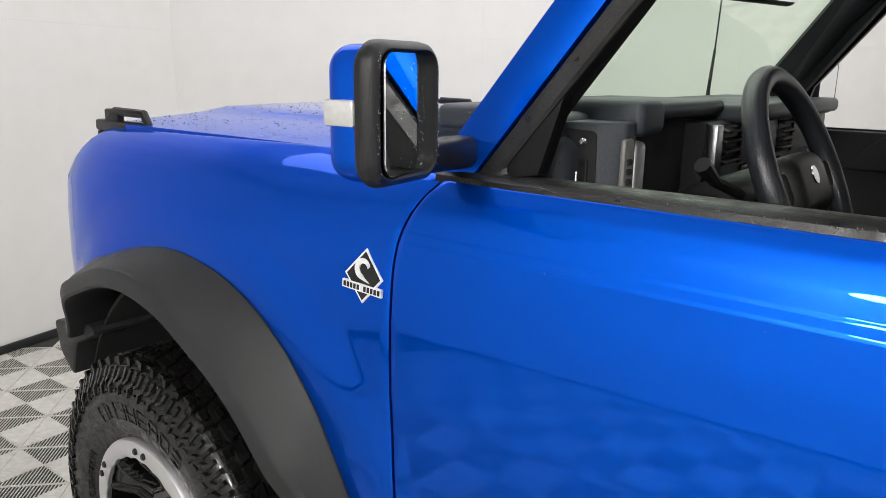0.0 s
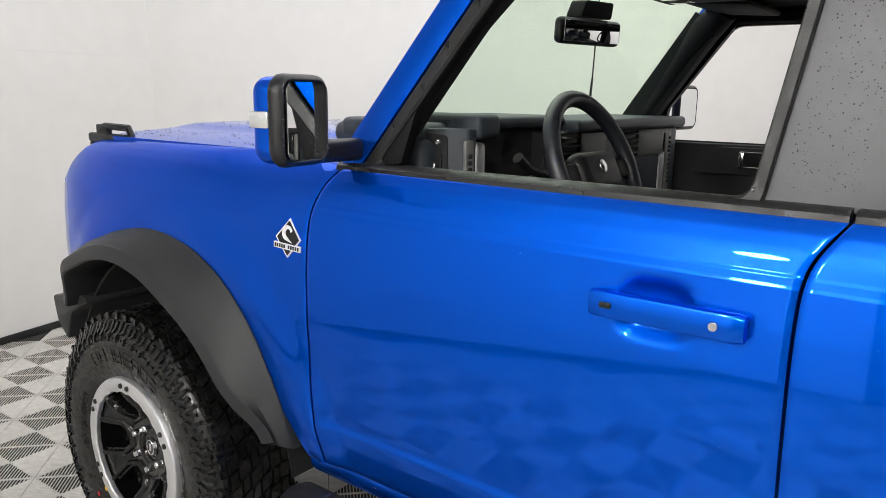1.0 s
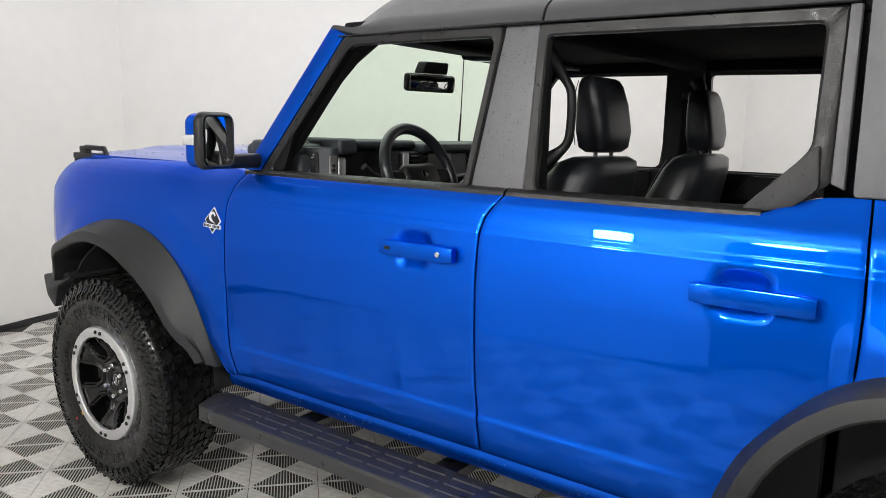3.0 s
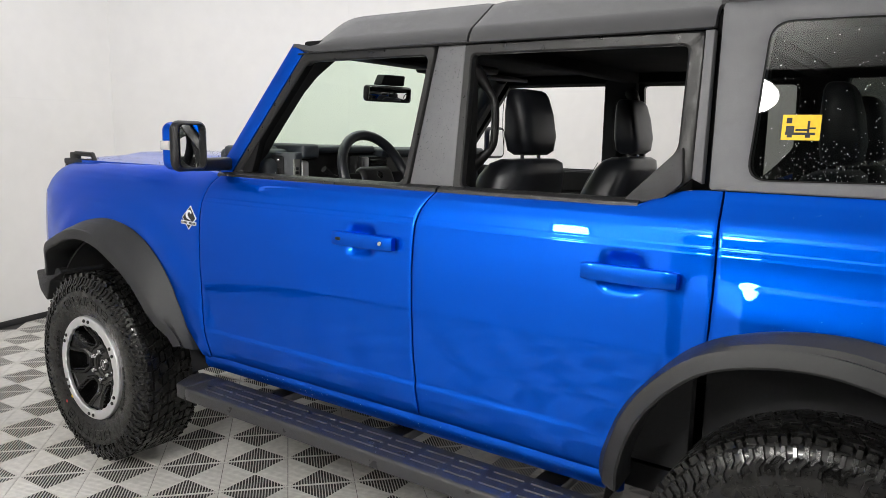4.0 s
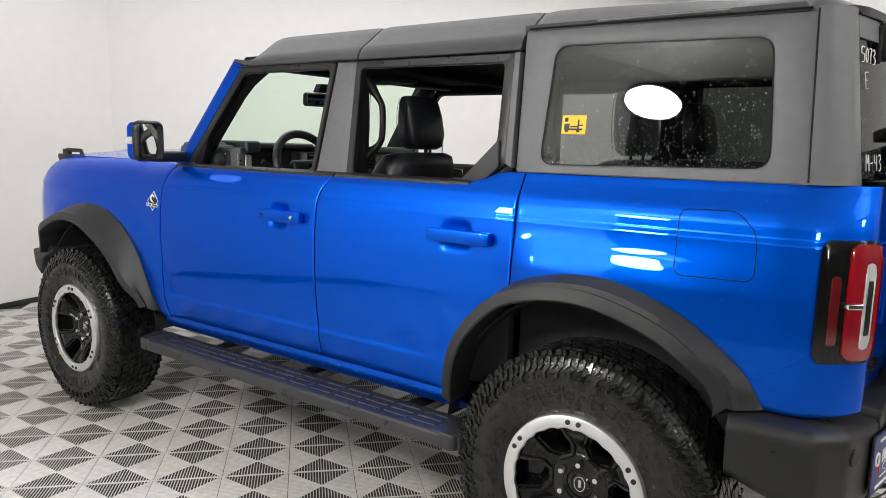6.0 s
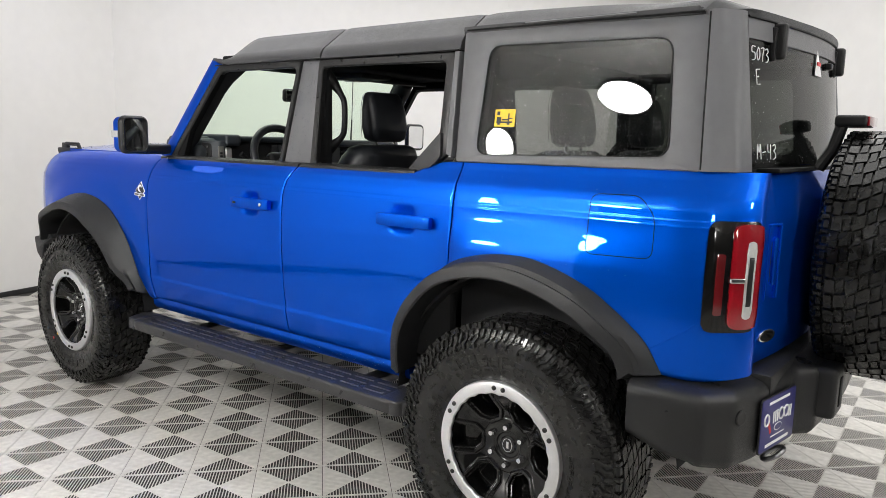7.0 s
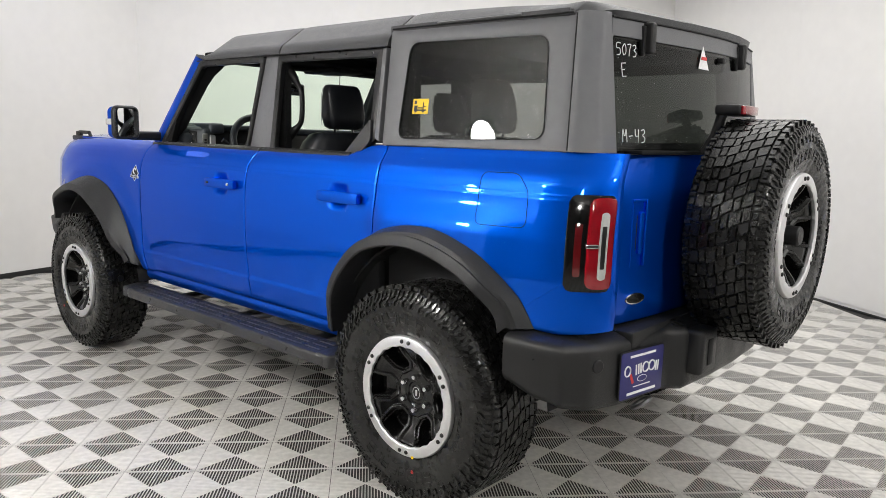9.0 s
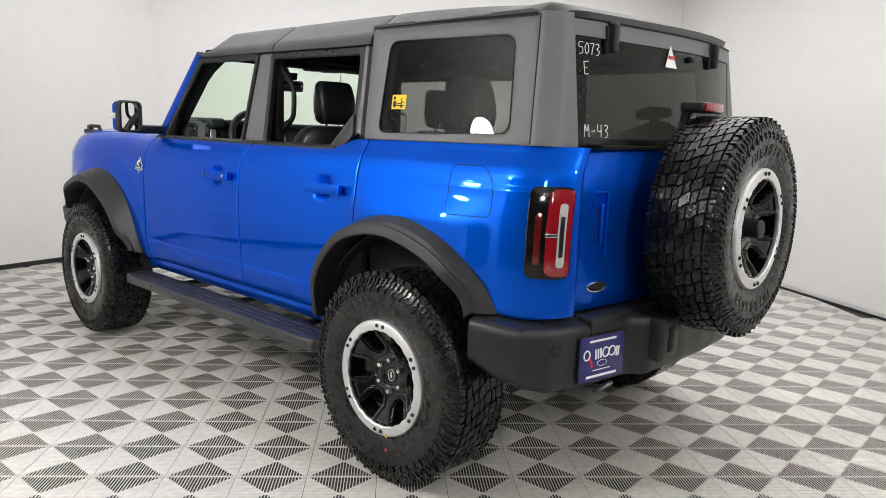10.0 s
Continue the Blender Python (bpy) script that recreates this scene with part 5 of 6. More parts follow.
# ---- mirrors ----
for side in (-1, 1):
    mm = Matrix.Translation((0.806 + (0.035 if side > 0 else 0), side * 1.036, 1.4405 + (0.02 if side > 0 else 0))) @ Matrix.Rotation(radians(-side * 9), 4, "Z") @ Matrix.Scale(0.955, 4)
    YZ = Matrix(((0, 0, 1, 0), (1, 0, 0, 0), (0, 1, 0, 0), (0, 0, 0, 1)))
    loops = [[(x, y, d) for x, y in rrect(w, h, c)] for w, h, c, d in ((0.156, 0.181, 0.034, -0.010), (0.165, 0.190, 0.036, -0.002), (0.166, 0.191, 0.036, 0.006), (0.160, 0.185, 0.034, 0.018), (0.148, 0.174, 0.030, 0.024),
             (0.140, 0.168, 0.027, 0.025), (0.132, 0.162, 0.022, 0.022), (0.128, 0.159, 0.020, -0.004))]
    k = len(loops[0])
    fs = [(a * k + i, a * k + (i + 1) % k, (a + 1) * k + (i + 1) % k, (a + 1) * k + i) for a in range(len(loops) - 1) for i in range(k)] + [tuple(range(k)), tuple(range((len(loops) - 1) * k, len(loops) * k))]
    mir = part("door_mirror", turned(fix(raw([v for l in loops for v in l], fs)), mm @ YZ), PLASTIC, car, "square door mirror with blue cap and black frame", smooth=40)
    cap_bm = prism(rrect(0.156 if side < 0 else 0.112, 0.180 if side < 0 else 0.160, 0.034), 0.0, 0.062 if side < 0 else 0.034, mm @ Matrix.Translation((-0.004, 0 if side < 0 else 0.020, 0)) @ Matrix(((0, 0, -1, 0), (1, 0, 0, 0), (0, 1, 0, 0), (0, 0, 0, 1))), r=0.032, seg=5)
    part("mirror_cap", cap_bm, BLUE, mir, "blue painted mirror cap")
    part("mirror_glass", prism(rrect(0.130, 0.159, 0.020), 0.0, 0.004, mm @ Matrix.Translation((0.0155, 0, 0)) @ Matrix.Rotation(radians(8.5 if side < 0 else -5), 4, "Z") @ YZ), MIRROR, mir, "wet mirror glass")
    part("turn_lamp", turned(rbox(-0.058, -0.008, min(side * 0.060, side * 0.083), max(side * 0.060, side * 0.083), -0.015, 0.020, 0.005), mm), CLEARLENS, mir)
    part("mirror_arm", rbox(0.715, 0.772, min(side * 0.79, side * 0.985), max(side * 0.79, side * 0.985), 1.345, 1.395, 0.016, 3), PLASTIC, mir)

# ---- cabin ----
part("cabin_floor", rbox(0.5, 3.6, -0.78, 0.78, 0.52, 0.60, 0.01), TRIM, car)
for side in (-1, 1):
    part("door_card", rbox(0.80, 1.72, side * 0.79 - 0.025, side * 0.79 + 0.02, 0.62, 1.335, 0.012), TRIM, bodies["fdoor", side], "dark inner door panel")
    part("door_card", rbox(1.80, 2.60, side * 0.79 - 0.025, side * 0.79 + 0.02, 0.62, 1.335, 0.012), TRIM, bodies["rdoor", side], "dark inner door panel")
    for x, own in ((1.165, "fdoor"), (2.12, "rdoor")):
        y = side * 0.742
        bars = [rbox(x + 0.005, x + 0.140, y - 0.010, y + 0.006, z, z + 0.006, 0.002) for z in (1.252, 1.306)] + [rbox(x + 0.002, x + 0.022, y - 0.012, y + 0.006, 1.252, 1.312, 0.004), rbox(x + 0.133, x + 0.140, y - 0.010, y + 0.006, 1.252, 1.312, 0.002)]
        part("handle_cup", rbox(x + 0.012, x + 0.136, y - 0.003, y + 0.003, 1.255, 1.308, 0.002), SEAL, bodies[own, side])
        part("inner_handle", join(*bars), CHROME, bodies[own, side], "chrome-framed inner door pull")
        arm = prism(rounded([(x - 0.175, 1.225), (x - 0.075, 1.324), (x + 0.435, 1.328), (x + 0.435, 1.235), (x - 0.135, 1.222)], 0.012, 3), 0, 0.028, Matrix(((1, 0, 0, 0), (0, 0, -side, side * 0.772), (0, 1, 0, 0), (0, 0, 0, 1))), r=0.008)
        part("door_bolster", arm, TRIM, bodies[own, side], "dark padded door bolster")
    part("cargo_side", rbox(2.62, 3.42, side * 0.75 - 0.03, side * 0.75 + 0.02, 0.6, 1.38, 0.01), TRIM, car)

dash = part("dashboard", join(rbox(0.60, 0.88, -0.735, 0.735, 1.05, 1.40, 0.04, 4), rbox(0.58, 0.86, -0.73, 0.73, 1.37, 1.43, 0.028, 3), rbox(0.60, 0.935, -0.24, 0.735, 1.05, 1.40, 0.02, 3)), DASHBLUE, car, "dark dashboard with grey panel and air vents")
part("dash_pad", rbox(0.66, 0.950, -0.600, -0.505, 1.392, 1.452, 0.016, 3), DASHBLUE, dash)
part("dash_pad", rbox(0.62, 0.80, -0.735, -0.590, 1.392, 1.440, 0.016, 3), DASHBLUE, dash)
part("dash_hood", rbox(0.64, 0.920, -0.50, -0.12, 1.412, 1.444, 0.014, 3), DASHBLUE, dash)
part("dash_shelf", rbox(0.62, 0.965, -0.12, 0.735, 1.392, 1.432, 0.014, 3), DASHBLUE, dash)
# flat dark panel: the shade of the hooded recess is put into its colour
part("cluster_recess", rbox(0.876, 0.886, -0.56, -0.242, 1.10, 1.405, 0.006), TRIM, dash)
part("cluster_cheek", rbox(0.87, 0.93, -0.256, -0.242, 1.10, 1.40, 0.004), TRIM, dash)
part("dash_panel", rbox(0.934, 0.944, -0.07, 0.10, 1.305, 1.392, 0.004), GREYTRIM, dash)
part("dash_panel", rbox(0.934, 0.944, 0.35, 0.65, 1.30, 1.392, 0.006), GREYTRIM, dash)
part("screen", rbox(0.936, 0.948, -0.05, 0.235, 1.20, 1.30, 0.004), GLOSSBLACK, dash)
part("vent_trim", rbox(0.925, 0.948, -0.238, -0.20, 1.22, 1.395, 0.004), STEEL, dash)
for y in (-0.130, 0.285):
    part("vent_back", rbox(0.930, 0.937, y - 0.056, y + 0.056, 1.305, 1.395, 0.003), SEAL, dash)
    for k in range(4):
        part("vent_slat", turned(rbox(-0.008, 0.010, -0.053, 0.053, -0.003, 0.003, 0.002), Matrix.Translation((0.942, y, 1.318 + k * 0.021)) @ Matrix.Rotation(radians(18), 4, "Y")), PLASTIC, dash)
for s in (-1, 1):
    plan = rounded([(0.74, 0.745), (0.815, 0.708), (0.908, 0.653), (0.940, 0.630), (0.940, 0.595), (0.74, 0.595)], 0.010, 3)
    pod = part("dash_grab", prism([(x, s * y) for x, y in plan], 1.08, 1.418, r=0.016, seg=3), DASHBLUE, dash, "dark stitched end pod of the dashboard")
    face = Matrix(((0.862, 0, 0.507, 0.8635), (-s * 0.507, 0, s * 0.862, s * 0.6805), (0, 1, 0, 1.295), (0, 0, 0, 1)))
    part("pod_plate", turned(prism(rounded([(-0.048, -0.16), (-0.048, 0.105), (-0.030, 0.115), (0.042, 0.108), (0.046, -0.16)], 0.010, 3), 0.0, 0.004, r=0.001), face), TRIM, dash)
    part("vent_mouth", turned(prism(rounded([(-0.036, -0.15), (-0.034, 0.02), (-0.012, 0.062), (0.026, 0.062), (0.030, -0.15)], 0.014, 4), 0.004, 0.006), face), SEAL, dash)
    part("vent_ring", turned(tube([(-0.035, -0.15, 0.007), (-0.033, 0.02, 0.007), (-0.012, 0.063, 0.007), (0.027, 0.063, 0.007), (0.031, -0.15, 0.007)], 0.0022, 6), face), PLASTIC, dash)
    part("vent_vane", turned(rbox(0.006, 0.014, -0.14, 0.045, 0.006, 0.014, 0.003), face), CHROME, dash)
    for u in (-0.026, 0.020):
        part("dash_bolt", turned(lathe([(0.0001, 0.009), (0.006, 0.008), (0.008, 0.003)], 12, "z"), face @ Matrix.Translation((u, 0.092, 0))), CHROME, dash)
    part("grip_strip", rbox(0.934, 0.945, min(s * 0.612, s * 0.646), max(s * 0.612, s * 0.646), 1.10, 1.392, 0.005), GREYTRIM, dash)
    for k in range(11):
        part("grip_tooth", rbox(0.943, 0.949, min(s * 0.624, s * 0.640), max(s * 0.624, s * 0.640), 1.19 + k * 0.016, 1.20 + k * 0.016, 0.002, 1), TRIM, dash)
    part("chrome_strip", rbox(0.88, 0.944, min(s * 0.560, s * 0.604), max(s * 0.560, s * 0.604), 1.10, 1.385, 0.012, 3), SILVER, dash)
# steering wheel
sm = Matrix.Translation((1.150, -0.385, 1.325)) @ Matrix.Rotation(radians(-24), 4, "Y")
sw = part("steering_wheel", turned(tube([(0, 0.188 * math.cos(a), 0.182 * math.sin(a)) for a in np.linspace(0, 2 * math.pi, 49)[:-1]], 0.0205, 14, True), sm), LEATHER, car, "black leather steering wheel with chrome badge")
part("wheel_boss", turned(join(rbox(-0.04, 0.02, -0.10, 0.10, -0.07, 0.045, 0.03, 4), rbox(-0.02, 0.005, -0.185, -0.09, -0.035, 0.02, 0.01), rbox(-0.02, 0.005, 0.09, 0.185, -0.035, 0.02, 0.01), rbox(-0.02, 0.005, -0.03, 0.03, -0.18, -0.06, 0.01)), sm), PLASTIC, sw)
part("boss_badge", turned(lathe([(0.0001, 0.023), (0.016, 0.022), (0.017, 0.018)], 20, "x"), sm), CHROME, sw)
part("steering_column", tube([(0.95, -0.37, 1.24), (1.13, -0.37, 1.315)], 0.045, 14), PLASTIC, car)
part("column_stalk", join(tube([(1.06, -0.42, 1.29), (1.055, -0.54, 1.325), (1.047, -0.584, 1.356)], [0.009, 0.01, 0.014], 8)), PLASTIC, car)


def seat(x, y, s, rear=False):
    """A seat with back and headrest; x at the foot of the back."""
    base = part("rear_seat" if rear else "front_seat", rbox(x - 0.50, x + 0.05, y - 0.26, y + 0.26, 0.80, 0.98, 0.05, 4), LEATHER, car, "black leather seat with stitched headrest")
    secs = [(0.0, 0.95, 0.25, 0.10), (0.03, 1.08, 0.26, 0.11), (0.07, 1.25, 0.25, 0.10), (0.11, 1.365, 0.215, 0.085), (0.125, 1.405, 0.19, 0.07), (0.13, 1.420, 0.15, 0.045)]
    vs, n = [], 24
    for dx, z, hw, hd in secs:
        for k in range(n):
            a = 2 * math.pi * k / n
            ca, sa = math.cos(a), math.sin(a)
            vs.append((x + dx + hd * np.sign(ca) * abs(ca) ** 0.55, y + hw * np.sign(sa) * abs(sa) ** 0.45, z))
    fs = [(i * n + k, i * n + (k + 1) % n, (i + 1) * n + (k + 1) % n, (i + 1) * n + k) for i in range(len(secs) - 1) for k in range(n)] + [tuple(range(n)), tuple(range((len(secs) - 1) * n, len(secs) * n))]
    part("seat_back", fix(raw(vs, fs)), LEATHER, base, smooth=60)
    hx = x + 0.137
    secs = [(0.0, 1.434, 0.080, 0.040), (0.0, 1.449, 0.108, 0.058), (-0.002, 1.50, 0.121, 0.064), (-0.010, 1.58, 0.117, 0.057), (-0.018, 1.636, 0.107, 0.046), (-0.021, 1.654, 0.098, 0.036), (-0.022, 1.660, 0.085, 0.024)]
    vs = []
    for dx, z, hw, hd in secs:
        for k in range(n):
            a = 2 * math.pi * k / n
            ca, sa = math.cos(a), math.sin(a)
            vs.append((hx + dx + 0.84 * hd * np.sign(ca) * abs(ca) ** 0.45, y + hw * np.sign(sa) * abs(sa) ** 0.38, z))
    fs = [(i * n + k, i * n + (k + 1) % n, (i + 1) * n + (k + 1) % n, (i + 1) * n + k) for i in range(len(secs) - 1) for k in range(n)] + [tuple(range(n)), tuple(range((len(secs) - 1) * n, len(secs) * n))]
    part("headrest", fix(raw(vs, fs)), LEATHER, base, smooth=60)
    part("seam", tube(smoothline([(x - 0.085, y - 0.17, 1.02), (x - 0.05, y - 0.168, 1.18), (x - 0.012, y - 0.155, 1.30), (x + 0.028, y - 0.12, 1.395)], 14), 0.0016, 5), SEAM, base, "grey contrast stitching")
    for d in (-0.105, 0.105):
        part("seam", tube(smoothline([(hx - 0.049, y + d, 1.455), (hx - 0.056, y + d, 1.52), (hx - 0.058, y + d * 0.97, 1.60), (hx - 0.052, y + d * 0.9, 1.648)], 12), 0.0013, 5), TRIM, base)
    for d in (-0.06, 0.06):
        part("headrest_post", tube([(hx, y + d, 1.41), (hx, y + d, 1.47)], 0.007, 8), CHROME, base)


seat(1.718, -0.37, 1)
seat(1.815, 0.37, 1)
seat(2.70, -0.36, 1, True)
seat(2.70, 0.36, 1, True)
# inside mirror
rm = Matrix.Translation((0.950, -0.074, 1.677)) @ Matrix.Rotation(radians(-15), 4, "Z") @ Matrix.Rotation(radians(3.5), 4, "Y")
rv = part("inside_mirror", turned(rbox(-0.018, 0.016, -0.128, 0.128, -0.036, 0.036, 0.016, 3), rm), PLASTIC, car, "black inside mirror below a sensor box")
part("mirror_glass", turned(rbox(0.0155, 0.018, -0.114, 0.114, -0.028, 0.028, 0.001), rm), MIRROR, rv)
part("sensor_box", turned(prism(rounded([(-0.050, 0.038), (-0.030, 0.085), (0.085, 0.085), (0.080, 0.038)], 0.008, 3), -0.045, 0.012, Matrix(((0, 0, 1, 0), (1, 0, 0, 0), (0, 1, 0, 0), (0, 0, 0, 1))), r=0.006), rm), SEAL, rv)
console = part("roof_console", rbox(1.06, 1.36, -0.02, 0.22, 1.772, 1.806, 0.014, 3), TRIM, car, "dark overhead console with small lamps")
for y in (0.05, 0.15):
    part("map_lamp", rbox(1.10, 1.16, y - 0.03, y + 0.03, 1.768, 1.774, 0.003), LAMPGREY, console)
for y0, y1 in ((-0.60, -0.10), (0.26, 0.62)):
    part("sun_visor", turned(rbox(0, 0.17, y0, y1, -0.008, 0.008, 0.006, 2), Matrix.Translation((1.12, 0, 1.786)) @ Matrix.Rotation(radians(4), 4, "Y")), TRIM, car, "dark folded sun visor")
for side in (-1, 1):
    belt = part("seat_belt", tube(smoothline([(1.775, side * 0.672, 1.655), (1.77, side * 0.672, 1.45), (1.755, side * 0.668, 1.10)], 10), 0.022, 8, flat=0.12), SEAL, car, "black seat belt on the pillar")
    part("belt_anchor", turned(rbox(-0.025, 0.025, -0.012, 0.012, -0.02, 0.02, 0.008), Matrix.Translation((1.775, side * 0.668, 1.66))), PLASTIC, belt)

# ---- marks and stickers on the glass ----
def on_rear(x, y):
    return (glass_x(x, y) + 0.0115, x, y)


def chalk(strokes, cy, cz, s, parent):
    for st in strokes:
        pts = [on_rear(cy + a * s, cz + b * s) for a, b in st]
        part("chalk_stroke", tube(smoothline(pts, max(6, 4 * len(pts))) if len(pts) > 2 else pts, 0.0015, 5), WHITEMARK, parent)


G5 = [[(0.5, 1.0), (0.05, 1.0), (0.0, 0.6), (0.4, 0.55), (0.4, 0.1), (0.0, 0.0)]]
G0 = [[(0.3, 1.0), (0.02, 0.6), (0.15, 0.05), (0.45, 0.3), (0.45, 0.8), (0.3, 1.0)]]
G7 = [[(0.0, 0.95), (0.45, 1.0), (0.25, 0.5), (0.15, 0.0)]]
G3 = [[(0.0, 0.9), (0.3, 1.0), (0.4, 0.75), (0.15, 0.55), (0.42, 0.35), (0.3, 0.05), (0.0, 0.0)]]
GE = [[(0.5, 1.0), (0.0, 0.95)], [(0.0, 0.95), (0.08, 0.0)], [(0.05, 0.5), (0.35, 0.52)], [(0.08, 0.0), (0.5, 0.05)]]
GM = [[(0.0, 0.0), (0.05, 1.0), (0.25, 0.4), (0.45, 1.0), (0.5, 0.0)]]
GD = [[(0.0, 0.45), (0.4, 0.5)]]
G4 = [[(0.0, 1.0), (0.02, 0.5), (0.4, 0.5)], [(0.4, 1.0), (0.36, 0.0)]]
for i, gl in enumerate((G5, G0, G7, G3)):
    chalk(gl, -0.643 + i * 0.028, 1.705, 0.040, rear_glass)
chalk(GE, -0.622, 1.635, 0.046, rear_glass)
for i, gl in enumerate((GM, GD, G4, G3)):
    chalk(gl, -0.628 + i * 0.034, 1.415, 0.045, rear_glass)
tri = [on_rear(-0.075, 1.79), on_rear(-0.028, 1.70), on_rear(-0.122, 1.70)]
part("warning_sticker", fix(raw([(x + 0.001, y, z) for x, y, z in tri] + [(x, y, z) for x, y, z in tri], [(0, 1, 2), (5, 4, 3), (0, 3, 4, 1), (1, 4, 5, 2), (2, 5, 3, 0)])), WHITEMARK, rear_glass, "white triangular warning sticker with red bar")
part("sticker_bar", rbox(on_rear(-0.075, 1.73)[0] + 0.001, on_rear(-0.075, 1.73)[0] + 0.004, -0.098, -0.052, 1.735, 1.747, 0), REDMARK, rear_glass)
part("washer_jet", rbox(glass_x(0.11, 1.74), glass_x(0.11, 1.74) + 0.026, 0.09, 0.125, 1.737, 1.76, 0.006), PLASTIC, rear_glass)


def on_quarter(x, z, off):
    return (x, -(g_half(z) + 0.0065 + off), z)


def quad_on_quarter(name, x0, x1, z0, z1, off, material, parent, label=""):
    P = [on_quarter(x0, z0, off), on_quarter(x1, z0, off), on_quarter(x1, z1, off), on_quarter(x0, z1, off)]
    Q = [on_quarter(x0, z0, off - 0.0008), on_quarter(x1, z0, off - 0.0008), on_quarter(x1, z1, off - 0.0008), on_quarter(x0, z1, off - 0.0008)]
    return part(name, fix(raw(P + Q, [(0, 1, 2, 3), (7, 6, 5, 4), (0, 4, 5, 1), (1, 5, 6, 2), (2, 6, 7, 3), (3, 7, 4, 0)])), material, parent, label)


qw = [o for o in car.children if o.name == "quarter_window"][0]
stk = quad_on_quarter("yellow_sticker", 2.753, 2.836, 1.501, 1.560, 0.002, YELLOW, qw, "yellow sticker with a small dark truck drawing")
for x0, x1, z0, z1 in ((2.761, 2.826, 1.513, 1.519), (2.762, 2.780, 1.519, 1.534), (2.783, 2.812, 1.522, 1.527), (2.808, 2.813, 1.519, 1.546), (2.813, 2.826, 1.527, 1.531), (2.762, 2.774, 1.540, 1.553), (2.766, 2.777, 1.507, 1.513), (2.805, 2.816, 1.507, 1.513)):
    quad_on_quarter("sticker_drawing", x0, x1, z0, z1, 0.003, PLASTIC, stk)

# ---- water drops ----
def drops(name, spots, parent, label, material=None):
    """Flattened beads of water; spots: (place, normal, radius)."""
    verts, faces = [], []
    for p, n, rad in spots:
        n = Vector(n).normalized()
        a = n.orthogonal().normalized()
        b = n.cross(a)
        o = len(verts)
        p = Vector(p)
        for k in range(7):
            t = 2 * math.pi * k / 7
            verts.append(p + (a * math.cos(t) + b * math.sin(t)) * rad - n * 0.0003)
        for k in range(7):
            t = 2 * math.pi * k / 7
            verts.append(p + (a * math.cos(t) + b * math.sin(t)) * rad * 0.62 + n * rad * 0.36)
        verts.append(p + n * rad * 0.52)
        for k in range(7):
            q = (k + 1) % 7
            faces += [(o + k, o + q, o + 7 + q, o + 7 + k), (o + 7 + k, o + 7 + q, o + 14)]
    ob = part(name, raw(verts, faces), material or WATER, parent, label, smooth=80)
    return tagged(ob, kind="stuff")


rng = random.Random(7)
sp = []
while len(sp) < 700:
    x, z = rng.uniform(2.71, 3.36), 1.41 + 0.36 * rng.random() ** 1.7
    if rng.random() < 0.25 + 0.75 * step(2.72, 3.1, x) or z < 1.5:
        sp.append((on_quarter(x, z, 0.0002), (0, -1, 0.126), rng.choice((0.0006, 0.0007, 0.0009, 0.001, 0.0013))))
# beads on the glass carry their glint as white paint
drops("water_drop", sp, qw, "small water drops on the glass, glint painted white", GLINT)
sp = []
while len(sp) < 130:
    y, z = -0.64 + 0.5 * rng.random() ** 2.2, 1.40 + 0.33 * rng.random() ** 1.3
    sp.append(((glass_x(y, z) + 0.0062, y, z), (1, 0, 0.15), rng.choice((0.0004, 0.0006, 0.0007, 0.001))))
drops("water_drop", sp, rear_glass, "small water drops on the glass, glint painted white", GLINT)
sp = []
for k in range(420):
    z = rng.uniform(1.36, 1.785)
    x = 1.66 + 0.064 * (z - 1.34) / 0.45 + rng.uniform(0.004, 0.115)
    sp.append(((x, -(g_half(z) + 0.0062), z), (0, -1, 0.126), rng.choice((0.0006, 0.0008, 0.001, 0.0013))))
for k in range(60):
    t = rng.random()
    x, z = 2.41 + 0.11 * t, 1.345 + 0.11 * t * rng.random()
    sp.append(((x, -(g_half(z) + 0.0202), z), (0, -1, 0.126), rng.choice((0.0008, 0.001, 0.0014, 0.002))))
drops("water_drop", sp, bodies["fdoor", -1], "small water drops on the trim", BEAD)
sp = []
for k in range(1900):
    x, y = rng.uniform(-0.55, 0.55), rng.uniform(-0.70, 0.6)
    t = y / 0.735
    z = 1.342 + 0.028 * (1 - abs(t) ** 3) + 0.012 * step(0.55, 0.72, 1 - abs(t) + 0.2) - 0.05 * step(-0.5, -0.72, x) ** 2
    sp.append(((x, y, z), (0, 0, 1), rng.choice((0.0008, 0.001, 0.0014, 0.002, 0.0028))))
drops("water_drop", sp, [o for o in car.children if o.name == "bonnet"][0], "water drops beading on the bonnet", BEAD)
sp = []
for k in range(90):
    sp.append(((rng.uniform(3.42, 3.66), rng.uniform(-0.80, -0.45), 0.7722 if k % 2 else 0.7722), (0, 0, 1), rng.choice((0.001, 0.0015, 0.002))))
for k in range(70):
    x, z = rng.uniform(0.75, 2.6), rng.uniform(0.62, 1.28)
    sp.append(((x, -half_width(x, z), z), (0, -1, 0), rng.choice((0.0006, 0.0008, 0.001))))
for k in range(160):
    x = rng.uniform(0.9, 2.4)
    sp.append(((x, -0.834, 1.332), (0, -1, 0.6), rng.choice((0.0005, 0.0006, 0.0009))))
drops("water_drop", sp, car, "small water drops on body and sills")
sp = []
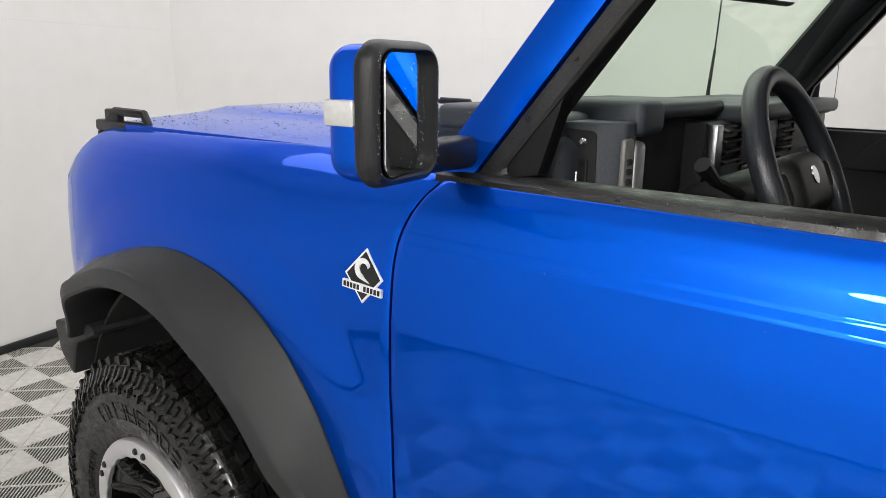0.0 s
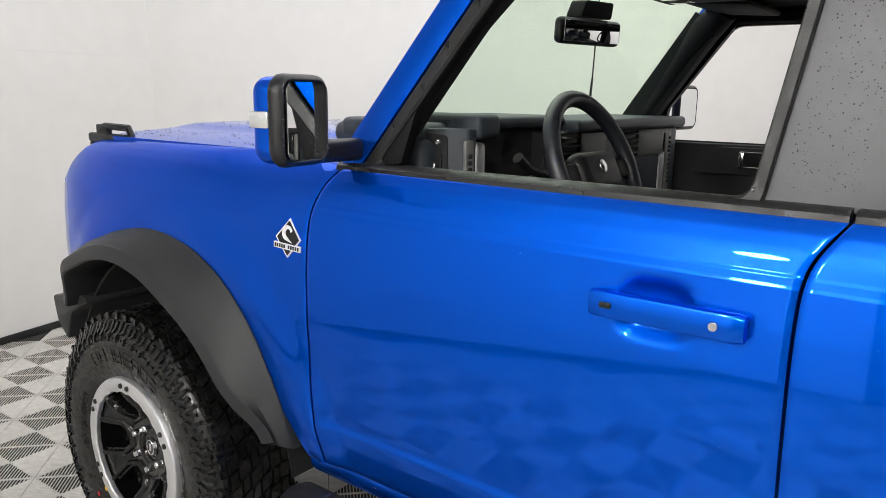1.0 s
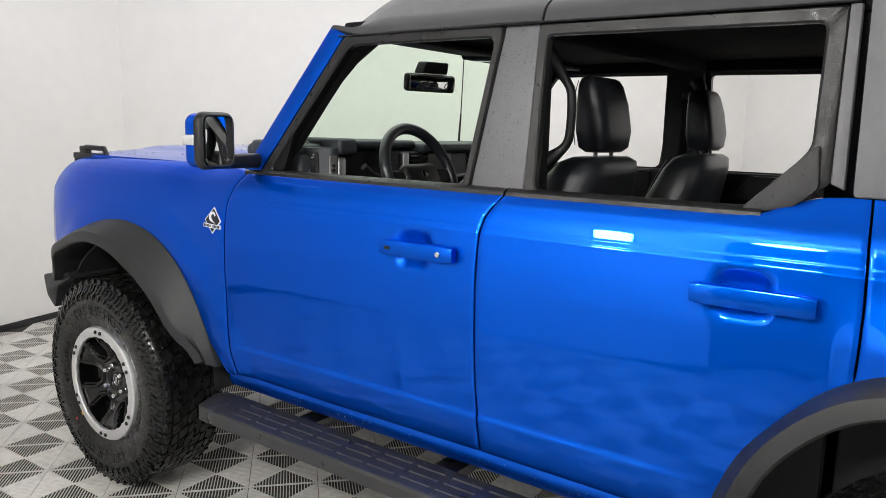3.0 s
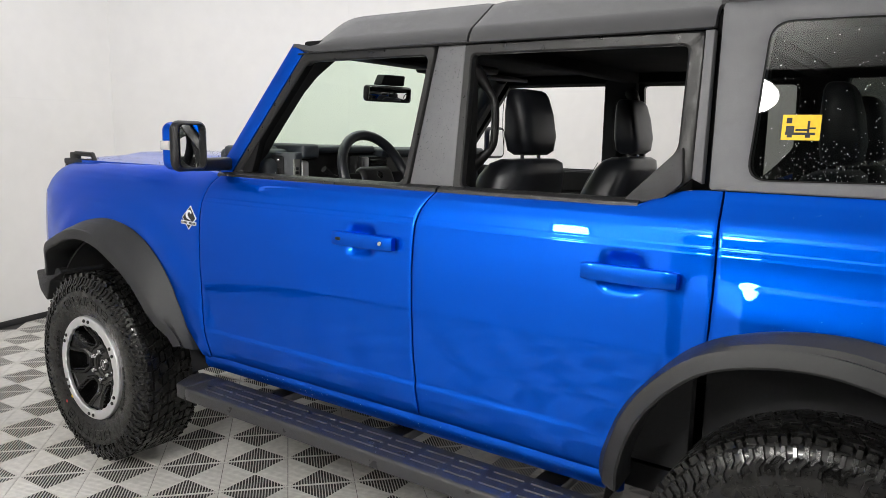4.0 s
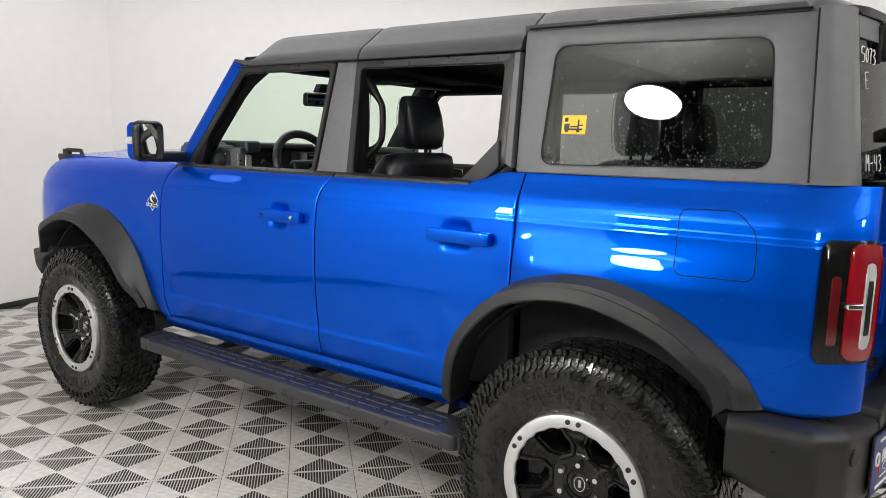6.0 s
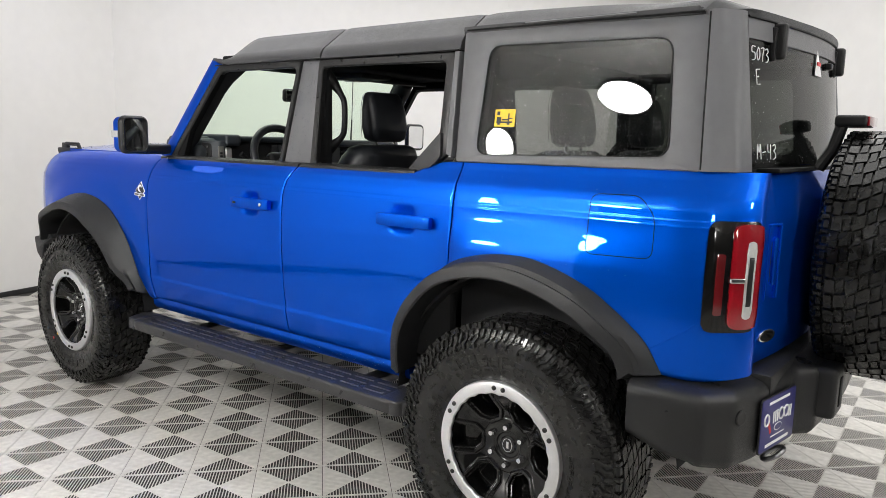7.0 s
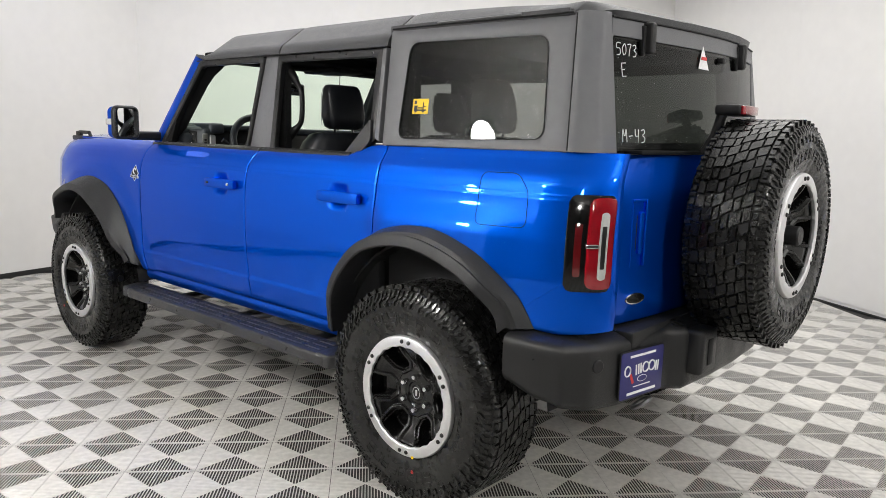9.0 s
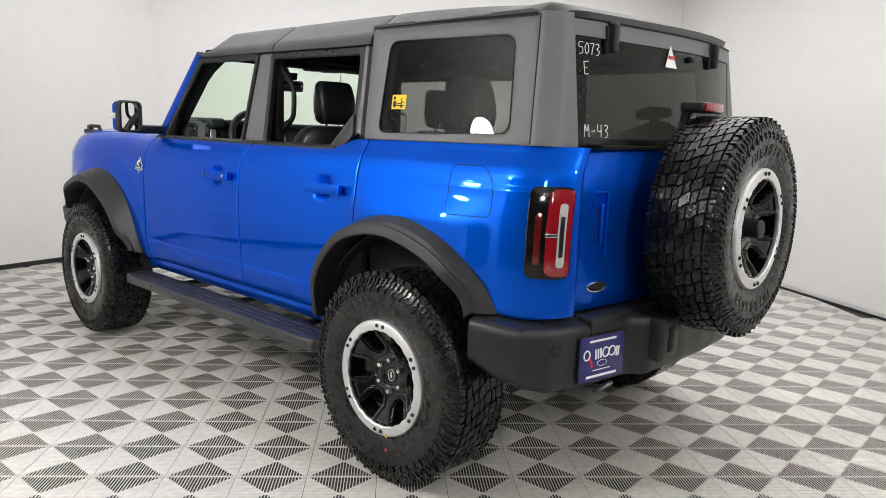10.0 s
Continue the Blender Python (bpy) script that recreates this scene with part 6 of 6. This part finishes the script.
for k in range(260):
    x = rng.uniform(0.75, 2.38)
    sp.append(((x, -(0.8385 + rng.uniform(-0.002, 0)), rng.uniform(0.535, 0.562)), (0, -1, 0.1), rng.choice((0.0005, 0.0006, 0.0008, 0.0012))) if k % 2 else ((x, -rng.uniform(0.86, 1.0), 0.4921), (0, 0, 1), rng.choice((0.0006, 0.0008, 0.001, 0.0014))))
for k in range(60):
    x, y = rng.uniform(2.72, 3.4), 0
    z = rng.uniform(1.06, 1.12) if k % 2 else rng.uniform(1.30, 1.36)
    sp.append(((x, -half_width(x, z), z), (0, -1, 0.1), rng.choice((0.0004, 0.0005, 0.0007))))
drops("water_drop", sp, car, "water drops on sill and running board, glint painted white", GLINT)
sp = []
mm = Matrix.Translation((0.806, -1.036, 1.4405)) @ Matrix.Rotation(radians(9), 4, "Z") @ Matrix.Scale(0.955, 4)
for k in range(45):
    a = rng.random()
    p = mm @ Matrix.Translation((0.0155, 0, 0)) @ Matrix.Rotation(radians(8.5), 4, "Z") @ Vector((0.0042, 0.058 * (1 - 2 * a * rng.random()), rng.uniform(-0.074, 0.074)))
    sp.append((p, mm.to_3x3() @ Vector((1, 0, 0)), rng.choice((0.0004, 0.0005, 0.0008))))
for k in range(60):
    p = mm @ Vector((0.0252, rng.choice((-1, 1)) * rng.uniform(0.068, 0.076), rng.uniform(-0.08, 0.08)))
    sp.append((p, mm.to_3x3() @ Vector((1, 0, 0)), rng.choice((0.0004, 0.0005, 0.0007))))
drops("water_drop", sp, [o for o in car.children if o.name == "door_mirror"][0], "water drops on mirror glass and frame, glint painted white", GLINT)

# ---- the floor of ribbed tiles ----
PITCH, TURN45 = 0.285, 47.2
U0, V0 = 0.1249, 0.0335
floor = tagged(part("floor", prism(room, -0.10, -0.003), SUBFLOOR), "light grey ribbed plastic tile floor over a dark base", "floor", kind="structure")

# unseen grey slabs, added so that the paint mirrors a lighter ground
SLABGREY = mat("plain_grey_slab", (0.36, 0.35, 0.335), 0.6, var=0.2, scale=1.5, bump=0.2, bscale=120)
for nm, o in (("floor_rear", [(1.56, -7.14), (7.94, -7.14), (7.94, -4.78), (1.56, -4.78)]), ("floor_side", [(6.78, -4.76), (7.94, -4.76), (7.94, 1.1), (6.78, 1.85)])):
    tagged(part(nm, prism(o, -0.02, 0.001), SLABGREY), "unseen grey slab beyond the tiles, added to lighten reflections", "floor", kind="structure")


def tile_mesh():
    verts, faces = [], []
    h, n, zt, zb = PITCH / 2 - 0.0012, 23, 0.0, -0.003

    def rib(x0, y0, x1, y1, w0, top=zt):
        d = Vector((x1 - x0, y1 - y0)).normalized()
        nx, ny = -d.y * w0 / 2, d.x * w0 / 2
        b = len(verts)
        for z in (zb, top):
            for x, y in ((x0 + nx, y0 + ny), (x0 - nx, y0 - ny), (x1 - nx, y1 - ny), (x1 + nx, y1 + ny)):
                verts.append((x, y, z))
        faces.extend([(b + 4, b + 5, b + 6, b + 7), (b, b + 4, b + 7, b + 3), (b + 1, b + 2, b + 6, b + 5), (b, b + 1, b + 5, b + 4), (b + 2, b + 3, b + 7, b + 6)])

    for q in range(4):
        c, s = (1, 0, -1, 0)[q], (0, 1, 0, -1)[q]
        w = PITCH / n * (0.27 if q % 2 else 0.88)
        for i in range(n):
            a = -h + (i + 0.5) * 2 * h / n
            e = abs(a) + 0.002
            if h - 0.004 - e < 0.004:
                continue
            x0, y0, x1, y1 = h - 0.004, a, e, a
            rib(c * x0 - s * y0, s * x0 + c * y0, c * x1 - s * y1, s * x1 + c * y1, w)
        x0, y0, x1, y1 = h - 0.002, -h, h - 0.002, h
        rib(c * x0 - s * y0, s * x0 + c * y0, c * x1 - s * y1, s * x1 + c * y1, 0.004, zt - 0.0005)
    rib(-h, -h, h, h, 0.0035, zt - 0.001)
    rib(-h, h, h, -h, 0.0035, zt - 0.0012)
    return verts, faces


TV, TF = tile_mesh()
tile_me = bpy.data.meshes.new("floor_tile")
tile_me.from_pydata(TV, [], TF)


def inside(x, y, pad):
    ok = False
    n = len(room)
    for i in range(n):
        (x0, y0), (x1, y1) = room[i], room[(i + 1) % n]
        if (y0 > y) != (y1 > y) and x < (x1 - x0) * (y - y0) / (y1 - y0) + x0:
            ok = not ok
    return ok


ca, sa = math.cos(radians(TURN45)), math.sin(radians(TURN45))
spots = []
for i in range(-40, 40):
    for j in range(-40, 40):
        u, v = U0 + (i + 0.5) * PITCH, V0 + (j + 0.5) * PITCH
        x, y = u * ca - v * sa, u * sa + v * ca
        if inside(x, y, 0) and y > -4.6 and x < 6.6:
            spots.append(((x - 2.6) ** 2 + (y + 1.6) ** 2, x, y))
spots.sort()
far_v, far_f = [], []
for k, (d, x, y) in enumerate(spots):
    if k < 300:
        t = place("floor_tile", tile_me, TILE, floor)
        t.matrix_basis = Matrix.Translation((x, y, 0)) @ Matrix.Rotation(radians(TURN45), 4, "Z")
    else:
        o = len(far_v)
        far_v += [(x + a * ca - b * sa, y + a * sa + b * ca, z) for a, b, z in TV]
        far_f += [tuple(o + q for q in f) for f in TF]
me = bpy.data.meshes.new("floor_tiles_far")
me.from_pydata(far_v, [], far_f)
tagged(place("floor_tiles_far", me, TILE, floor), kind="stuff")
